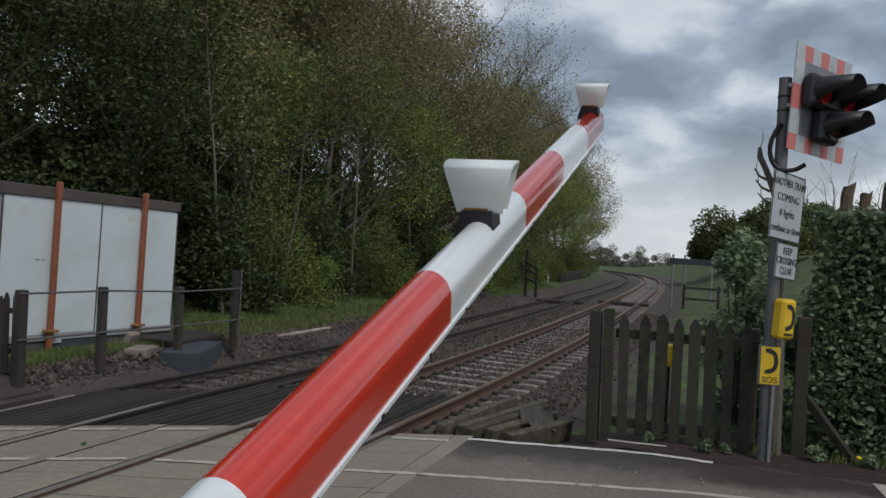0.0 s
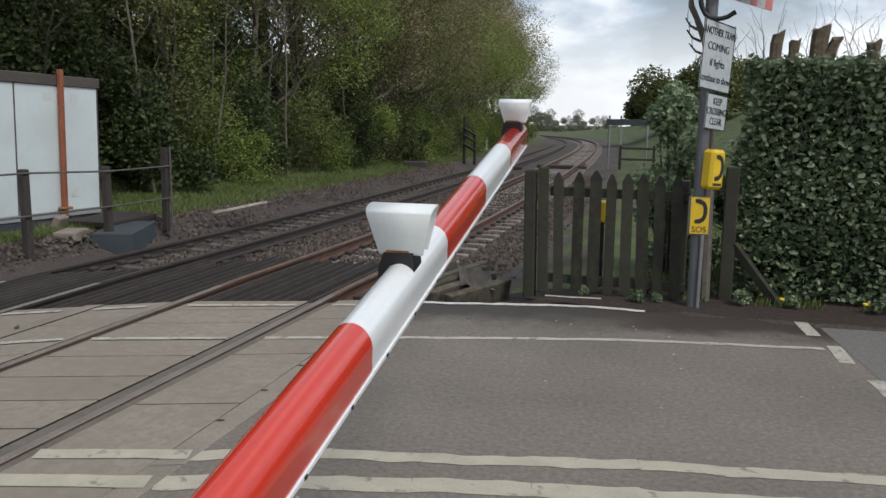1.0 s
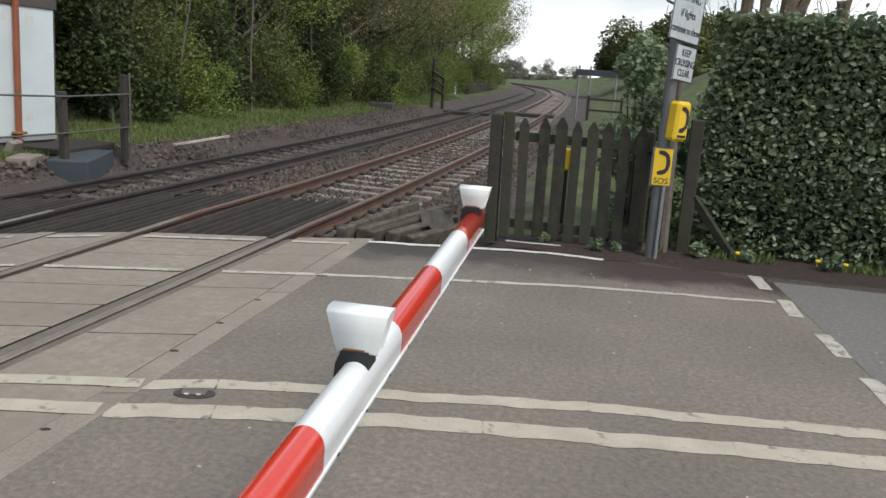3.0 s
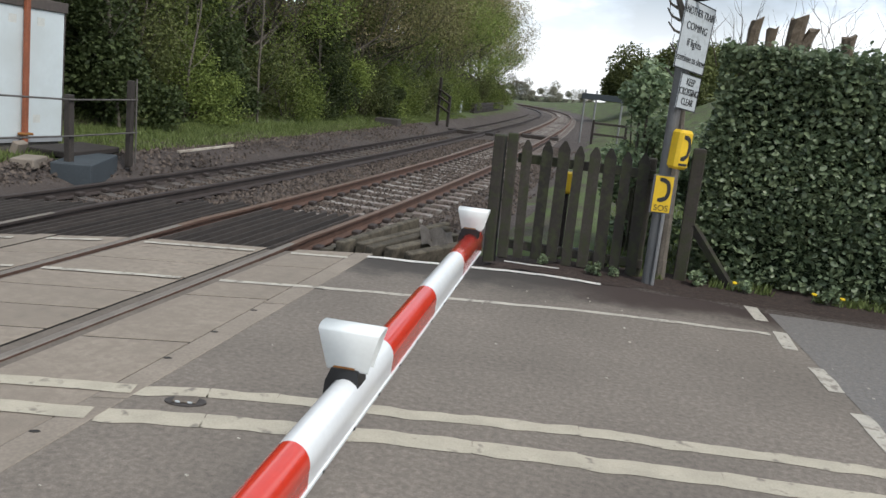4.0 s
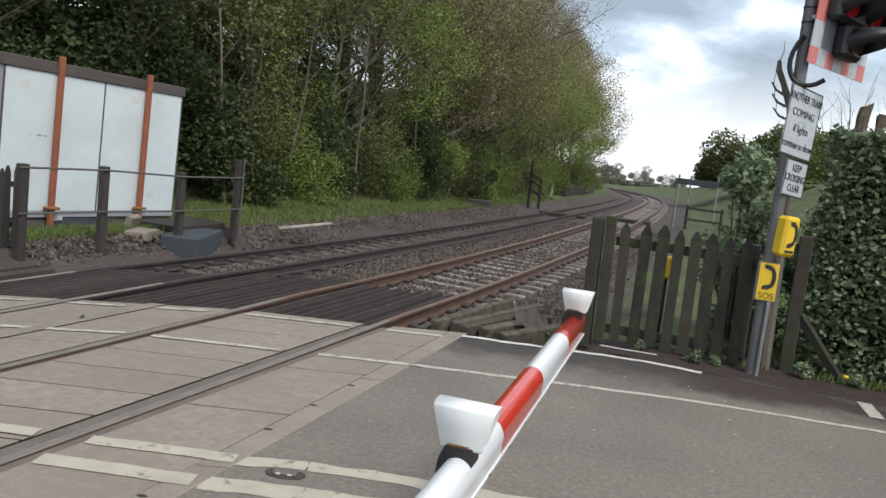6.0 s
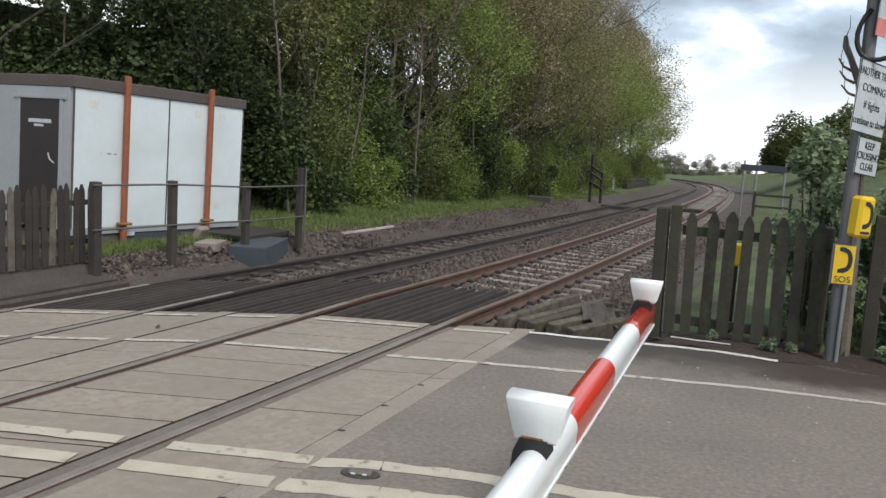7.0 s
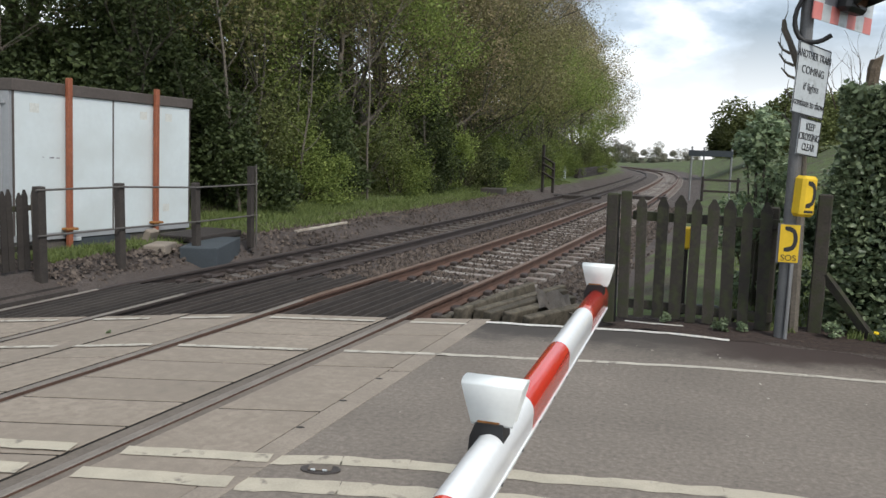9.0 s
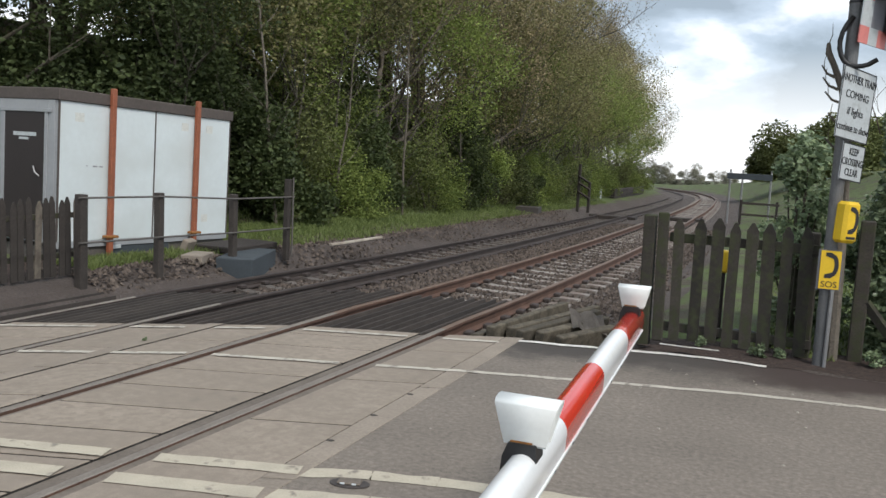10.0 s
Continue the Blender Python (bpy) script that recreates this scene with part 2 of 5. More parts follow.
M["boom_white"] = material("boom_white", (0.78, 0.79, 0.79), 0.24, 0.05, 3.0, 40, 0.03, dist=0.001)
for k in ("boom_red", "boom_white"):
    M[k].node_tree.nodes["Principled BSDF"].inputs["Coat Weight"].default_value = 0.7
    M[k].node_tree.nodes["Principled BSDF"].inputs["Coat Roughness"].default_value = 0.12
M["hood"] = material("hood_white", (0.78, 0.80, 0.78), 0.45, 0.05, 5.0, 50, 0.05, dist=0.001)
M["rust"] = material("rust", (0.25, 0.11, 0.03), 0.9, 0.4, 20.0, 80, 0.3, dist=0.002)
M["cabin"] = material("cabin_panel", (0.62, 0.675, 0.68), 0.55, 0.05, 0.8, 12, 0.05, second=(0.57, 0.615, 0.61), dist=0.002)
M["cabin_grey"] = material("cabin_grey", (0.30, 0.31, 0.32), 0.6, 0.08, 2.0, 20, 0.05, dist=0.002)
M["cabin_patch"] = material("cabin_patch", (0.60, 0.61, 0.57), 0.6, 0.15, 12.0, 40, 0.05)
M["sheet"] = material("dirty_sheet", (0.16, 0.14, 0.12), 0.8, 0.35, 6.0, 40, 0.4, dist=0.006)
M["fascia"] = material("fascia", (0.085, 0.070, 0.062), 0.8, 0.25, 1.5, 20, 0.2, dist=0.004)
M["orange"] = material("orange_post", (0.27, 0.085, 0.040), 0.6, 0.3, 3.0, 30, 0.15, dist=0.003)
M["brick"] = material("plinth", (0.10, 0.09, 0.08), 0.9, 0.4, 3.0, 30, 0.5, dist=0.01)
M["door"] = material("door_dark", (0.020, 0.013, 0.012), 0.5, 0.2, 3.0, 30, 0.1, dist=0.002)
M["slab_blue"] = material("slab_blue", (0.048, 0.058, 0.066), 0.85, 0.2, 3.0, 30, 0.3, dist=0.005)
M["yellow"] = material("sign_yellow", (0.72, 0.47, 0.02), 0.45, 0.08, 5.0, 40, 0.05, dist=0.001)
M["sign_white"] = material("sign_white", (0.47, 0.50, 0.51), 0.5, 0.12, 6.0, 50, 0.05, second=(0.34, 0.36, 0.36), dist=0.001, patch=(0.55, 0.75))
M["sign_back"] = material("sign_back", (0.12, 0.12, 0.13), 0.5, 0.1, 6.0, 50, 0.05, dist=0.001)
M["board_grey"] = material("board_grey", (0.20, 0.20, 0.22), 0.5, 0.1, 6.0, 50, 0.05, dist=0.001)
# Red of the edge blocks, paled: the glare on them is in the colour.
M["board_red"] = material("board_red", (0.58, 0.19, 0.17), 0.5, 0.1, 6.0, 50, 0.05, dist=0.001)
M["ink"] = material("ink", (0.02, 0.02, 0.022), 0.6, 0.1, 6.0, 50, 0.0)
M["lens_red"] = material("lens_red", (0.30, 0.01, 0.01), 0.15, 0.1, 6.0, 50, 0.0)
M["lens_dark"] = material("lens_dark", (0.06, 0.03, 0.015), 0.15, 0.1, 6.0, 50, 0.0)
M["bark"] = material("bark", (0.085, 0.070, 0.055), 0.95, 0.35, 6.0, 40, 0.6, second=(0.05, 0.055, 0.03), dist=0.02)
M["bark_pale"] = material("bark_pale", (0.13, 0.112, 0.09), 0.95, 0.35, 6.0, 40, 0.6, dist=0.02)
M["bark_sapling"] = material("bark_sapling", (0.14, 0.122, 0.098), 0.9, 0.3, 6.0, 40, 0.3, dist=0.01)
M["twig"] = material("twig", (0.090, 0.068, 0.050), 0.95, 0.3, 3.0, 30, 0.0)
M["leaf_olive"] = leaf_material("leaf_olive", (0.124, 0.124, 0.056), (0.335, 0.310, 0.146), through_light=0.4)
M["leaf_fresh"] = leaf_material("leaf_fresh", (0.105, 0.145, 0.040), (0.270, 0.325, 0.090), through_light=0.4)
M["leaf_brown"] = leaf_material("leaf_brown", (0.175, 0.146, 0.086), (0.385, 0.318, 0.182), through_light=0.35)
M["leaf_dark"] = leaf_material("leaf_dark", (0.035, 0.051, 0.019), (0.089, 0.115, 0.041), 0.6, 0.25, 0.25)
M["leaf_laurel"] = leaf_material("leaf_laurel", (0.100, 0.145, 0.080), (0.275, 0.335, 0.185), 0.40, 0.5, 0.3)
M["leaf_moss"] = leaf_material("leaf_moss", (0.083, 0.099, 0.036), (0.188, 0.210, 0.075))
# Far leaves greyed and lightened: the haze of distance is in the colour.
M["leaf_hazy"] = leaf_material("leaf_hazy", (0.169, 0.169, 0.130), (0.312, 0.299, 0.234))
M["gap_shade"] = material("hedge_shade", (0.018, 0.028, 0.012), 1.0, 0.3, 3.0, 20, 0.5)
M["grass"] = leaf_material("grass_blade", (0.062, 0.085, 0.024), (0.150, 0.185, 0.060), 0.6, 0.3, 0.2)
M["flower"] = material("flower_yellow", (0.8, 0.55, 0.02), 0.6, 0.1, 5, 40, 0.0)


# ---- mesh helpers ----
def mesh_of(bm, name, mats, smooth=False):
    me = bpy.data.meshes.new(name)
    bm.normal_update()
    bm.to_mesh(me)
    bm.free()
    for m in mats if isinstance(mats, (list, tuple)) else [mats]:
        me.materials.append(m)
    if smooth:
        for p in me.polygons:
            p.use_smooth = True
    return me


def part(name, bm, mat, parent=None, label="", smooth=False, at=None):
    ob = new(name, mesh_of(bm, name, mat, smooth))
    if parent:
        ob.parent = parent
    if at is not None:
        ob.matrix_basis = at
    if label:
        tagged(ob, label)
    return ob


def thing(name, at, label, category, group="", kind=""):
    ob = new(name)
    ob.empty_display_size = 0.1
    ob.matrix_basis = at
    return tagged(ob, label, category, group, kind)


def box(bm, lo, hi, m=None, bevel=0.0, mat=0):
    r = bmesh.ops.create_cube(bm, size=1.0)
    vs = r["verts"]
    c = [(a + b) / 2 for a, b in zip(lo, hi)]
    s = [b - a for a, b in zip(lo, hi)]
    for v in vs:
        v.co = Vector((v.co.x * s[0] + c[0], v.co.y * s[1] + c[1], v.co.z * s[2] + c[2]))
    if bevel:
        es = {e for v in vs for e in v.link_edges}
        g = bmesh.ops.bevel(bm, geom=list(es), offset=bevel, segments=1, affect="EDGES")
        vs = list({v for f in g["faces"] for v in f.verts} | {v for v in vs if v.is_valid})
    if m is not None:
        for v in vs:
            v.co = m @ v.co
    for f in {f for v in vs for f in v.link_faces}:
        f.material_index = mat
    return vs


def boxm(lo, hi, bevel=0.0):
    bm = bmesh.new()
    box(bm, lo, hi, None, bevel)
    return bm


def tube(bm, pts, radii, sides=8, cap=True, mat=0):
    """A tube through points."""
    rings = []
    pts = [Vector(p) for p in pts]
    up = Vector((0.13, 0.31, 0.94)).normalized()
    for i, p in enumerate(pts):
        d = (pts[min(i + 1, len(pts) - 1)] - pts[max(i - 1, 0)]).normalized()
        a = d.cross(up)
        a = a.normalized() if a.length > 1e-3 else d.cross(Vector((1, 0, 0))).normalized()
        b = d.cross(a)
        r = radii[i] if isinstance(radii, (list, tuple)) else radii
        rings.append([bm.verts.new(p + a * (r * math.cos(2 * math.pi * k / sides)) + b * (r * math.sin(2 * math.pi * k / sides))) for k in range(sides)])
    for q, w in zip(rings, rings[1:]):
        for k in range(sides):
            f = bm.faces.new((q[k], q[(k + 1) % sides], w[(k + 1) % sides], w[k]))
            f.material_index = mat
    if cap:
        bm.faces.new(rings[0]).material_index = mat
        bm.faces.new(rings[-1][::-1]).material_index = mat


def prism(bm, poly, depth_a, depth_b, axes="xz", mat=0):
    """A polygon in two axes, drawn out along the third from a to b."""
    def at(u, v, d):
        return {"xz": (u, d, v), "xy": (u, v, d), "yz": (d, u, v)}[axes]
    a = [bm.verts.new(at(u, v, depth_a)) for u, v in poly]
    b = [bm.verts.new(at(u, v, depth_b)) for u, v in poly]
    fs = [bm.faces.new(a), bm.faces.new(b[::-1])]
    for i in range(len(poly)):
        j = (i + 1) % len(poly)
        fs.append(bm.faces.new((a[j], a[i], b[i], b[j])))
    for f in fs:
        f.material_index = mat
    bmesh.ops.recalc_face_normals(bm, faces=fs)
    return fs


def arrays(name, verts, faces, mats, smooth=False):
    me = bpy.data.meshes.new(name)
    me.from_pydata(verts, [], faces)
    for m in mats if isinstance(mats, (list, tuple)) else [mats]:
        me.materials.append(m)
    return me


# ---- lie of the land ----
def fall(y):
    """Height of the line along the railway: level at the crossing, then falling away gently."""
    return -0.0245 * max(y - 9.0, 0.0)


def hollow(x):
    """The farther track lies a little lower."""
    if x > -2.4:
        return 0.0
    if x > -5.5:
        return -0.058 * (-2.4 - x)
    return -0.18 * max(0.0, 1 - (-5.5 - x) / 0.7)


def level(x, y):
    return fall(y) + hollow(x)


LINE_Y = [-30, 0, 8, 12, 15, 22, 35, 50, 65, 83, 97, 112, 126, 135, 150, 180, 260]
LINE_X = [-1.70, -1.70, -1.72, -1.88, -2.05, -2.52, -3.70, -5.15, -6.80, -9.1, -11.4, -14.8, -19.0, -22.6, -31.0, -54.0, -130.0]
_ys = np.arange(-30, 260, 0.5)
_xs = np.interp(_ys, LINE_Y, LINE_X)
for _ in range(30):
    _xs[1:-1] = (_xs[:-2] + 2 * _xs[1:-1] + _xs[2:]) / 4


def line_x(y):
    return float(np.interp(y, _ys, _xs))


def line_dir(y):
    d = Vector((line_x(y + 0.5) - line_x(y - 0.5), 1.0, 0))
    return d.normalized()


GAP = 3.04      # between the two tracks
HALF = 0.69     # rail from the middle of its track


def on_line(y, off, dz=0.0):
    """A point off metres to the right of the near track's middle."""
    d = line_dir(y)
    p = Vector((line_x(y), y, 0)) + Vector((d.y, -d.x, 0)) * off
    return Vector((p.x, p.y, fall(y) + (hollow(-2.38 + (off + HALF)) if off < -HALF else 0.0) + dz))


def ground_z(x, y):
    off = x - line_x(y)
    z = fall(y)
    n = 0.05 * noise.noise((x * 0.35, y * 0.35, 0))
    if y < 6.5 + 0.25 * x or (x > -0.1 and y < 9.5):
        return -0.32 if x < 1 else -0.12
    if off > -GAP - 1.4 and off < 2.0:
        return z + (hollow(-2.38 + off + HALF) if off < -HALF else 0) - 0.205 + 0.5 * n + max(0.0, -GAP - 0.85 - off) * 0.55
    if off <= -GAP - 1.4:
        # level strip of grass, then the wooded side of the cutting
        d = -GAP - 1.4 - off
        steep = min(1.0, max(0.0, (y - 12.5) / 4.0))
        bank = min(max(0.0, d - 3.2) * 0.5, 5.0) * steep * min(1.0, max(0.0, (190 - y) / 60))
        return z * max(min(1.0, max(0.0, (y - 60) / 120)), 1 - d / 6) + 0.05 + n + bank
    d = off - 2.0
    rise = min(max(0.0, d - 1.8) * 0.42, 3.2) * min(1.0, max(0.0, (y - 34) / 25)) * min(1.0, max(0.0, (170 - y) / 60))
    return z - 0.25 + min(d, 1.0) * 0.2 + n + rise


def build_ground():
    xs = np.unique(np.concatenate([np.linspace(-400, -40, 10), np.arange(-40, -14, 2.0), np.arange(-14, 8, 0.5), np.arange(8, 40, 2.0), np.linspace(40, 400, 10)]))
    ys = np.unique(np.concatenate([np.linspace(-150, -12, 6), np.arange(-12, 40, 0.6), np.arange(40, 180, 2.0), np.linspace(180, 600, 10), np.linspace(700, 2500, 8)]))
    verts = [(x, y, ground_z(x, y)) for y in ys for x in xs]
    w = len(xs)
    faces, idx = [], []
    for j in range(len(ys) - 1):
        for i in range(w - 1):
            faces.append((j * w + i, j * w + i + 1, (j + 1) * w + i + 1, (j + 1) * w + i))
            cx, cy = (xs[i] + xs[i + 1]) / 2, (ys[j] + ys[j + 1]) / 2
            off = cx - line_x(cy)
            if -GAP - 1.75 < off < 2.3 + 0.012 * max(0, cy - 12):
                idx.append(0)
            elif off < -GAP - 4.4 and cy > 12:
                idx.append(3)
            elif cy < 10.0 and cx > -8:
                idx.append(2)
            else:
                idx.append(1)
    me = arrays("ground", verts, faces, [M["ballast"], M["grass_ground"], M["soil"], M["litter"]])
    me.polygons.foreach_set("material_index", idx)
    for p in me.polygons:
        p.use_smooth = True
    tagged(new("ground", me), "uneven ground of grass, soil and ballast stones", "ground", kind="structure")


build_ground()

# ---- road ----
SKEW = 0.40     # the road's slope across the rails, on the slabs
ROAD = 0.27     # and on the asphalt


def road_edge(x):
    return 8.50 + 0.24 * max(x, -0.3) if x < 2.4 else 9.08 + 0.10 * (x - 2.4)


def build_road():
    bm = bmesh.new()
    xs = [-0.18 + 0.5 * i for i in range(90)]
    top, bot = [], []
    for x in xs:
        top.append(bm.verts.new((x, road_edge(x) + 0.10 + 0.03 * noise.noise((x * 2, 0, 0)), 0.0)))
        bot.append(bm.verts.new((x - 0.0, -25.0, 0.0)))
    for i in range(len(xs) - 1):
        bm.faces.new((bot[i], bot[i + 1], top[i + 1], top[i]))
    r = bmesh.ops.extrude_face_region(bm, geom=bm.faces[:])
    for v in r["geom"]:
        if isinstance(v, bmesh.types.BMVert):
            v.co.z -= 0.15
    bmesh.ops.recalc_face_normals(bm, faces=bm.faces[:])
    road = tagged(part("road", bm, M["asphalt"]), "worn grey asphalt road with painted lines", "road", kind="structure")
    return road


road = build_road()


def stripe(name, pts, width, mat, ragged=0.012, z=0.004, seed=0):
    """A painted line through points, as a thin skin with a ragged edge."""
    bm = bmesh.new()
    pts = [Vector((*p, 0)) for p in pts]
    prev = None
    s = 0.0
    for a, b in zip(pts, pts[1:]):
        n = max(2, int((b - a).length / 0.06))
        d = (b - a).normalized()
        q = Vector((-d.y, d.x, 0))
        for i in range(n + 1):
            p = a + (b - a) * i / n
            wob = noise.noise((s * 3, seed, 0)) * ragged
            e1 = width / 2 + noise.noise((s * 5, seed + 5, 0)) * ragged
            e2 = width / 2 + noise.noise((s * 5, seed + 9, 0)) * ragged
            zz = hollow(p.x) + z
            cur = [bm.verts.new(p + q * (e1 + wob) + Vector((0, 0, zz))), bm.verts.new(p - q * (e2 - wob) + Vector((0, 0, zz)))]
            if prev and i > 0:
                bm.faces.new((prev[0], prev[1], cur[1], cur[0]))
            prev = cur
            s += (b - a).length / n
    bmesh.ops.recalc_face_normals(bm, faces=bm.faces[:])
    for f in bm.faces:
        if f.normal.z < 0:
            f.normal_flip()
    return part(name, bm, mat, road)


def line_on(x0, x1, y_at0, slope, width, mat, seed=0, ragged=0.012):
    stripe("painted_line", [(x0, y_at0 + slope * x0), ((x0 + x1) / 2, y_at0 + slope * (x0 + x1) / 2), (x1, y_at0 + slope * x1)], width, mat, ragged, z=0.010, seed=seed)


# edge, walkway and double middle line on the asphalt
stripe("painted_line", [(-0.17, 8.47), (0.3, 8.60), (0.72, 8.72), (1.28, 8.89), (1.6, 8.95), (1.87, 8.97), (2.22, 8.97)], 0.085, M["paint_edge"], 0.028, z=0.010, seed=1)
stripe("painted_line", [(-0.10, 7.08), (0.95, 7.45), (2.08, 7.82), (2.57, 7.93), (3.36, 8.08), (3.82, 8.165)], 0.075, M["paint"], 0.014, seed=2)
stripe("painted_line", [(-0.02, 4.38), (0.36, 4.57), (0.75, 4.69), (1.28, 4.81), (1.90, 4.99), (2.51, 5.15), (3.16, 5.28), (4.20, 5.47), (7.0, 6.0)], 0.135, M["paint_cream"], 0.03, seed=3)
stripe("painted_line", [(0.01, 4.01), (0.54, 4.22), (0.99, 4.35), (1.34, 4.46), (1.98, 4.63), (2.56, 4.75), (3.34, 4.92), (4.12, 5.06), (7.0, 5.63)], 0.175, M["paint_cream"], 0.025, seed=4)
for i, (a, b) in enumerate((((3.70, 9.10), (3.78, 8.60)), ((3.91, 8.29), (3.96, 7.78)), ((4.10, 7.36), (4.19, 6.84)), ((4.27, 6.44), (4.38, 5.83)))):
    stripe("painted_dash", [a, b], 0.125, M["paint"], 0.012, seed=10 + i)

# ---- crossing slabs ----
deck = thing("crossing_deck", pose(0, 0, 0), "skewed concrete panels laid between and beside the rails", "crossing deck", kind="structure")


def slab(x0, x1, y0, y1, mat="concrete", name="panel", lift=0.0, edge=None):
    """One concrete panel, its ends along the road's skew; y0 and y1 hold at x = 0."""
    bm = bmesh.new()
    g = 0.012
    poly = [(x0, y0 + SKEW * x0 + g), (x1, y0 + SKEW * x1 + g), (x1, y1 + SKEW * x1 - g), (x0, y1 + SKEW * x0 - g)]
    if edge and name == "edging":
        poly = [(kerb_x(y) + edge[i in (1, 2)], y) for i, (x, y) in enumerate(poly)]
    elif edge:
        poly = [(kerb_x(y) + edge[1] if i in (1, 2) else x, y) for i, (x, y) in enumerate(poly)]
    tv = [bm.verts.new((x, y, hollow(x) + lift)) for x, y in poly]
    bv = [bm.verts.new((x, y, hollow(x) - 0.2)) for x, y in poly]
    bm.faces.new(tv); bm.faces.new(bv[::-1])
    for i in range(4):
        j = (i + 1) % 4
        bm.faces.new((tv[j], tv[i], bv[i], bv[j]))
    bmesh.ops.recalc_face_normals(bm, faces=bm.faces[:])
    bmesh.ops.bevel(bm, geom=[e for e in bm.edges if all(v in tv for v in e.verts)], offset=0.005, segments=1, affect="EDGES")
    bm.normal_update()
    for f in bm.faces:
        f.material_index = 1 if abs(f.normal.z) < 0.3 else 0
    part(name, bm, [M[mat], M["joint"]], deck)


FAR_END = 8.66


def kerb_x(y):
    """The inner side of the edging between deck and asphalt, which runs a little askew to the rails."""
    return -0.36 + 0.043 * (8.63 - max(y, 0.0))


def panel_row(x0, x1, ends, **kw):
    """A row of panels between the given ends, then on at the same pitch."""
    ends = list(ends)
    while ends[-1] > -8:
        ends.append(2 * ends[-1] - ends[-2])
    for hi, lo in zip(ends, ends[1:]):
        slab(x0, x1, lo, hi, **kw)


panel_row(-0.89, -0.2, (FAR_END, 7.82, 6.58, 5.34), edge=(0.0, -0.006), lift=0.004)
panel_row(-2.28, -1.185, (FAR_END, 8.26, 7.70, 7.14))
panel_row(-4.98, -4.18, (FAR_END, 7.81, 6.72))
panel_row(-5.34, -4.98, (FAR_END, 7.81, 6.72))
for x0, x1, offs in ((-3.14, -2.49, 0.3), (-3.98, -3.32, 0.7)):
    y, k = FAR_END, 0
    while y > -8:
        step = 1.09 if k else 0.6 + offs
        slab(x0, x1, y - step, y)
        y -= step
        k += 1
y = FAR_END
while y > -8:
    slab(-0.2, 0.0, y - 2.2, y, "kerb", "edging", 0.006, edge=(0.004, 0.185))
    slab(-3.31, -3.15, y - 2.2, y, "kerb", "edging", 0.012)
    y -= 2.2
for x0, x1 in ((-6.3, -5.55), (-7.6, -6.31)):
    y = FAR_END - 0.1
    while y > -8:
        slab(x0, x1, y - 1.6, y)
        y -= 1.6
# lifting pockets along the edging
for i in range(9):
    y = 6.15 - 0.615 * i
    bm = bmesh.new()
    tube(bm, [(0, 0, 0.001), (0, 0, 0.0045)], [0.036, 0.028], 9)
    for v in bm.verts:
        v.co.x *= 0.9 + 0.3 * noise.noise((v.co.y * 60, i, 0))
        v.co.y *= 0.55 + 0.2 * noise.noise((v.co.x * 50, 3 + i, 0))
    part("lifting_pocket", bm, M["joint"], deck, at=pose(kerb_x(y) + 0.035, y, 0.004, 0, 0, 20))
# rubber beside the rails
for x0, x1 in ((-1.185, -1.06), (-0.995, -0.89), (-2.345, -2.275), (-2.495, -2.415), (-4.18, -4.10), (-4.03, -3.975), (-5.42, -5.34), (-5.56, -5.48)):
    slab(x0, x1, -8, FAR_END - 0.02, "rubber", "flangeway_strip", -0.016)
# remnant of an older edge line by the gate
stripe("painted_line", [(1.12, 9.30), (1.45, 9.33), (1.72, 9.36)], 0.05, M["paint_edge"], 0.02, z=0.012, seed=61)
# lines over the slabs
for x0, x1 in ((-0.86, -0.32), (-2.22, -1.2), (-3.1, -2.6), (-3.95, -3.4), (-5.3, -4.3)):
    line_on(x0, x1, 8.42, SKEW, 0.075, M["paint"], seed=20)
for x0, x1 in ((-0.885, -0.03), (-2.275, -1.19), (-3.97, -2.5), (-5.33, -4.19)):
    line_on(x0, x1, 7.10, SKEW, 0.075, M["paint"], seed=30)
    line_on(x0, x1, 4.40, 0.35, 0.13, M["paint_cream"], seed=40)
    line_on(x0, x1, 4.01, 0.33, 0.15, M["paint_cream"], seed=50)

# ---- tracks ----
RAIL = [(-0.065, -0.16), (0.065, -0.16), (0.065, -0.145), (0.012, -0.12), (0.012, -0.045), (0.036, -0.035), (0.036, -0.006), (0.028, 0.0), (-0.028, 0.0), (-0.036, -0.006), (-0.036, -0.035), (-0.012, -0.045), (-0.012, -0.12), (-0.065, -0.145)]


def rail(name, off, y0, y1, mats, parent):
    bm = bmesh.new()
    prev = None
    y = y0
    while y <= y1:
        p, d = on_line(y, off), line_dir(y)
        q = Vector((d.y, -d.x, 0))
        cur = [bm.verts.new(p + q * u + Vector((0, 0, v + 0.004))) for u, v in RAIL]
        if prev:
            for i in range(len(RAIL)):
                j = (i + 1) % len(RAIL)
                f = bm.faces.new((prev[i], prev[j], cur[j], cur[i]))
                f.material_index = (2 if y < 8.9 else 1) if i in (6, 7, 8) else 0
        prev = cur
        y += 0.5 if y < 40 else 1.0
    bmesh.ops.recalc_face_normals(bm, faces=bm.faces[:])
    return part(name, bm, mats, parent)


def sleeper_mesh(mat):
    bm = bmesh.new()
    prism(bm, [(-1.15, -0.30), (1.15, -0.30), (1.15, -0.165), (0.6, -0.155), (0.45, -0.19), (-0.45, -0.185), (-0.6, -0.155), (-1.15, -0.165)], -0.085, 0.085, "xz")
    return mesh_of(bm, "sleeper", mat)


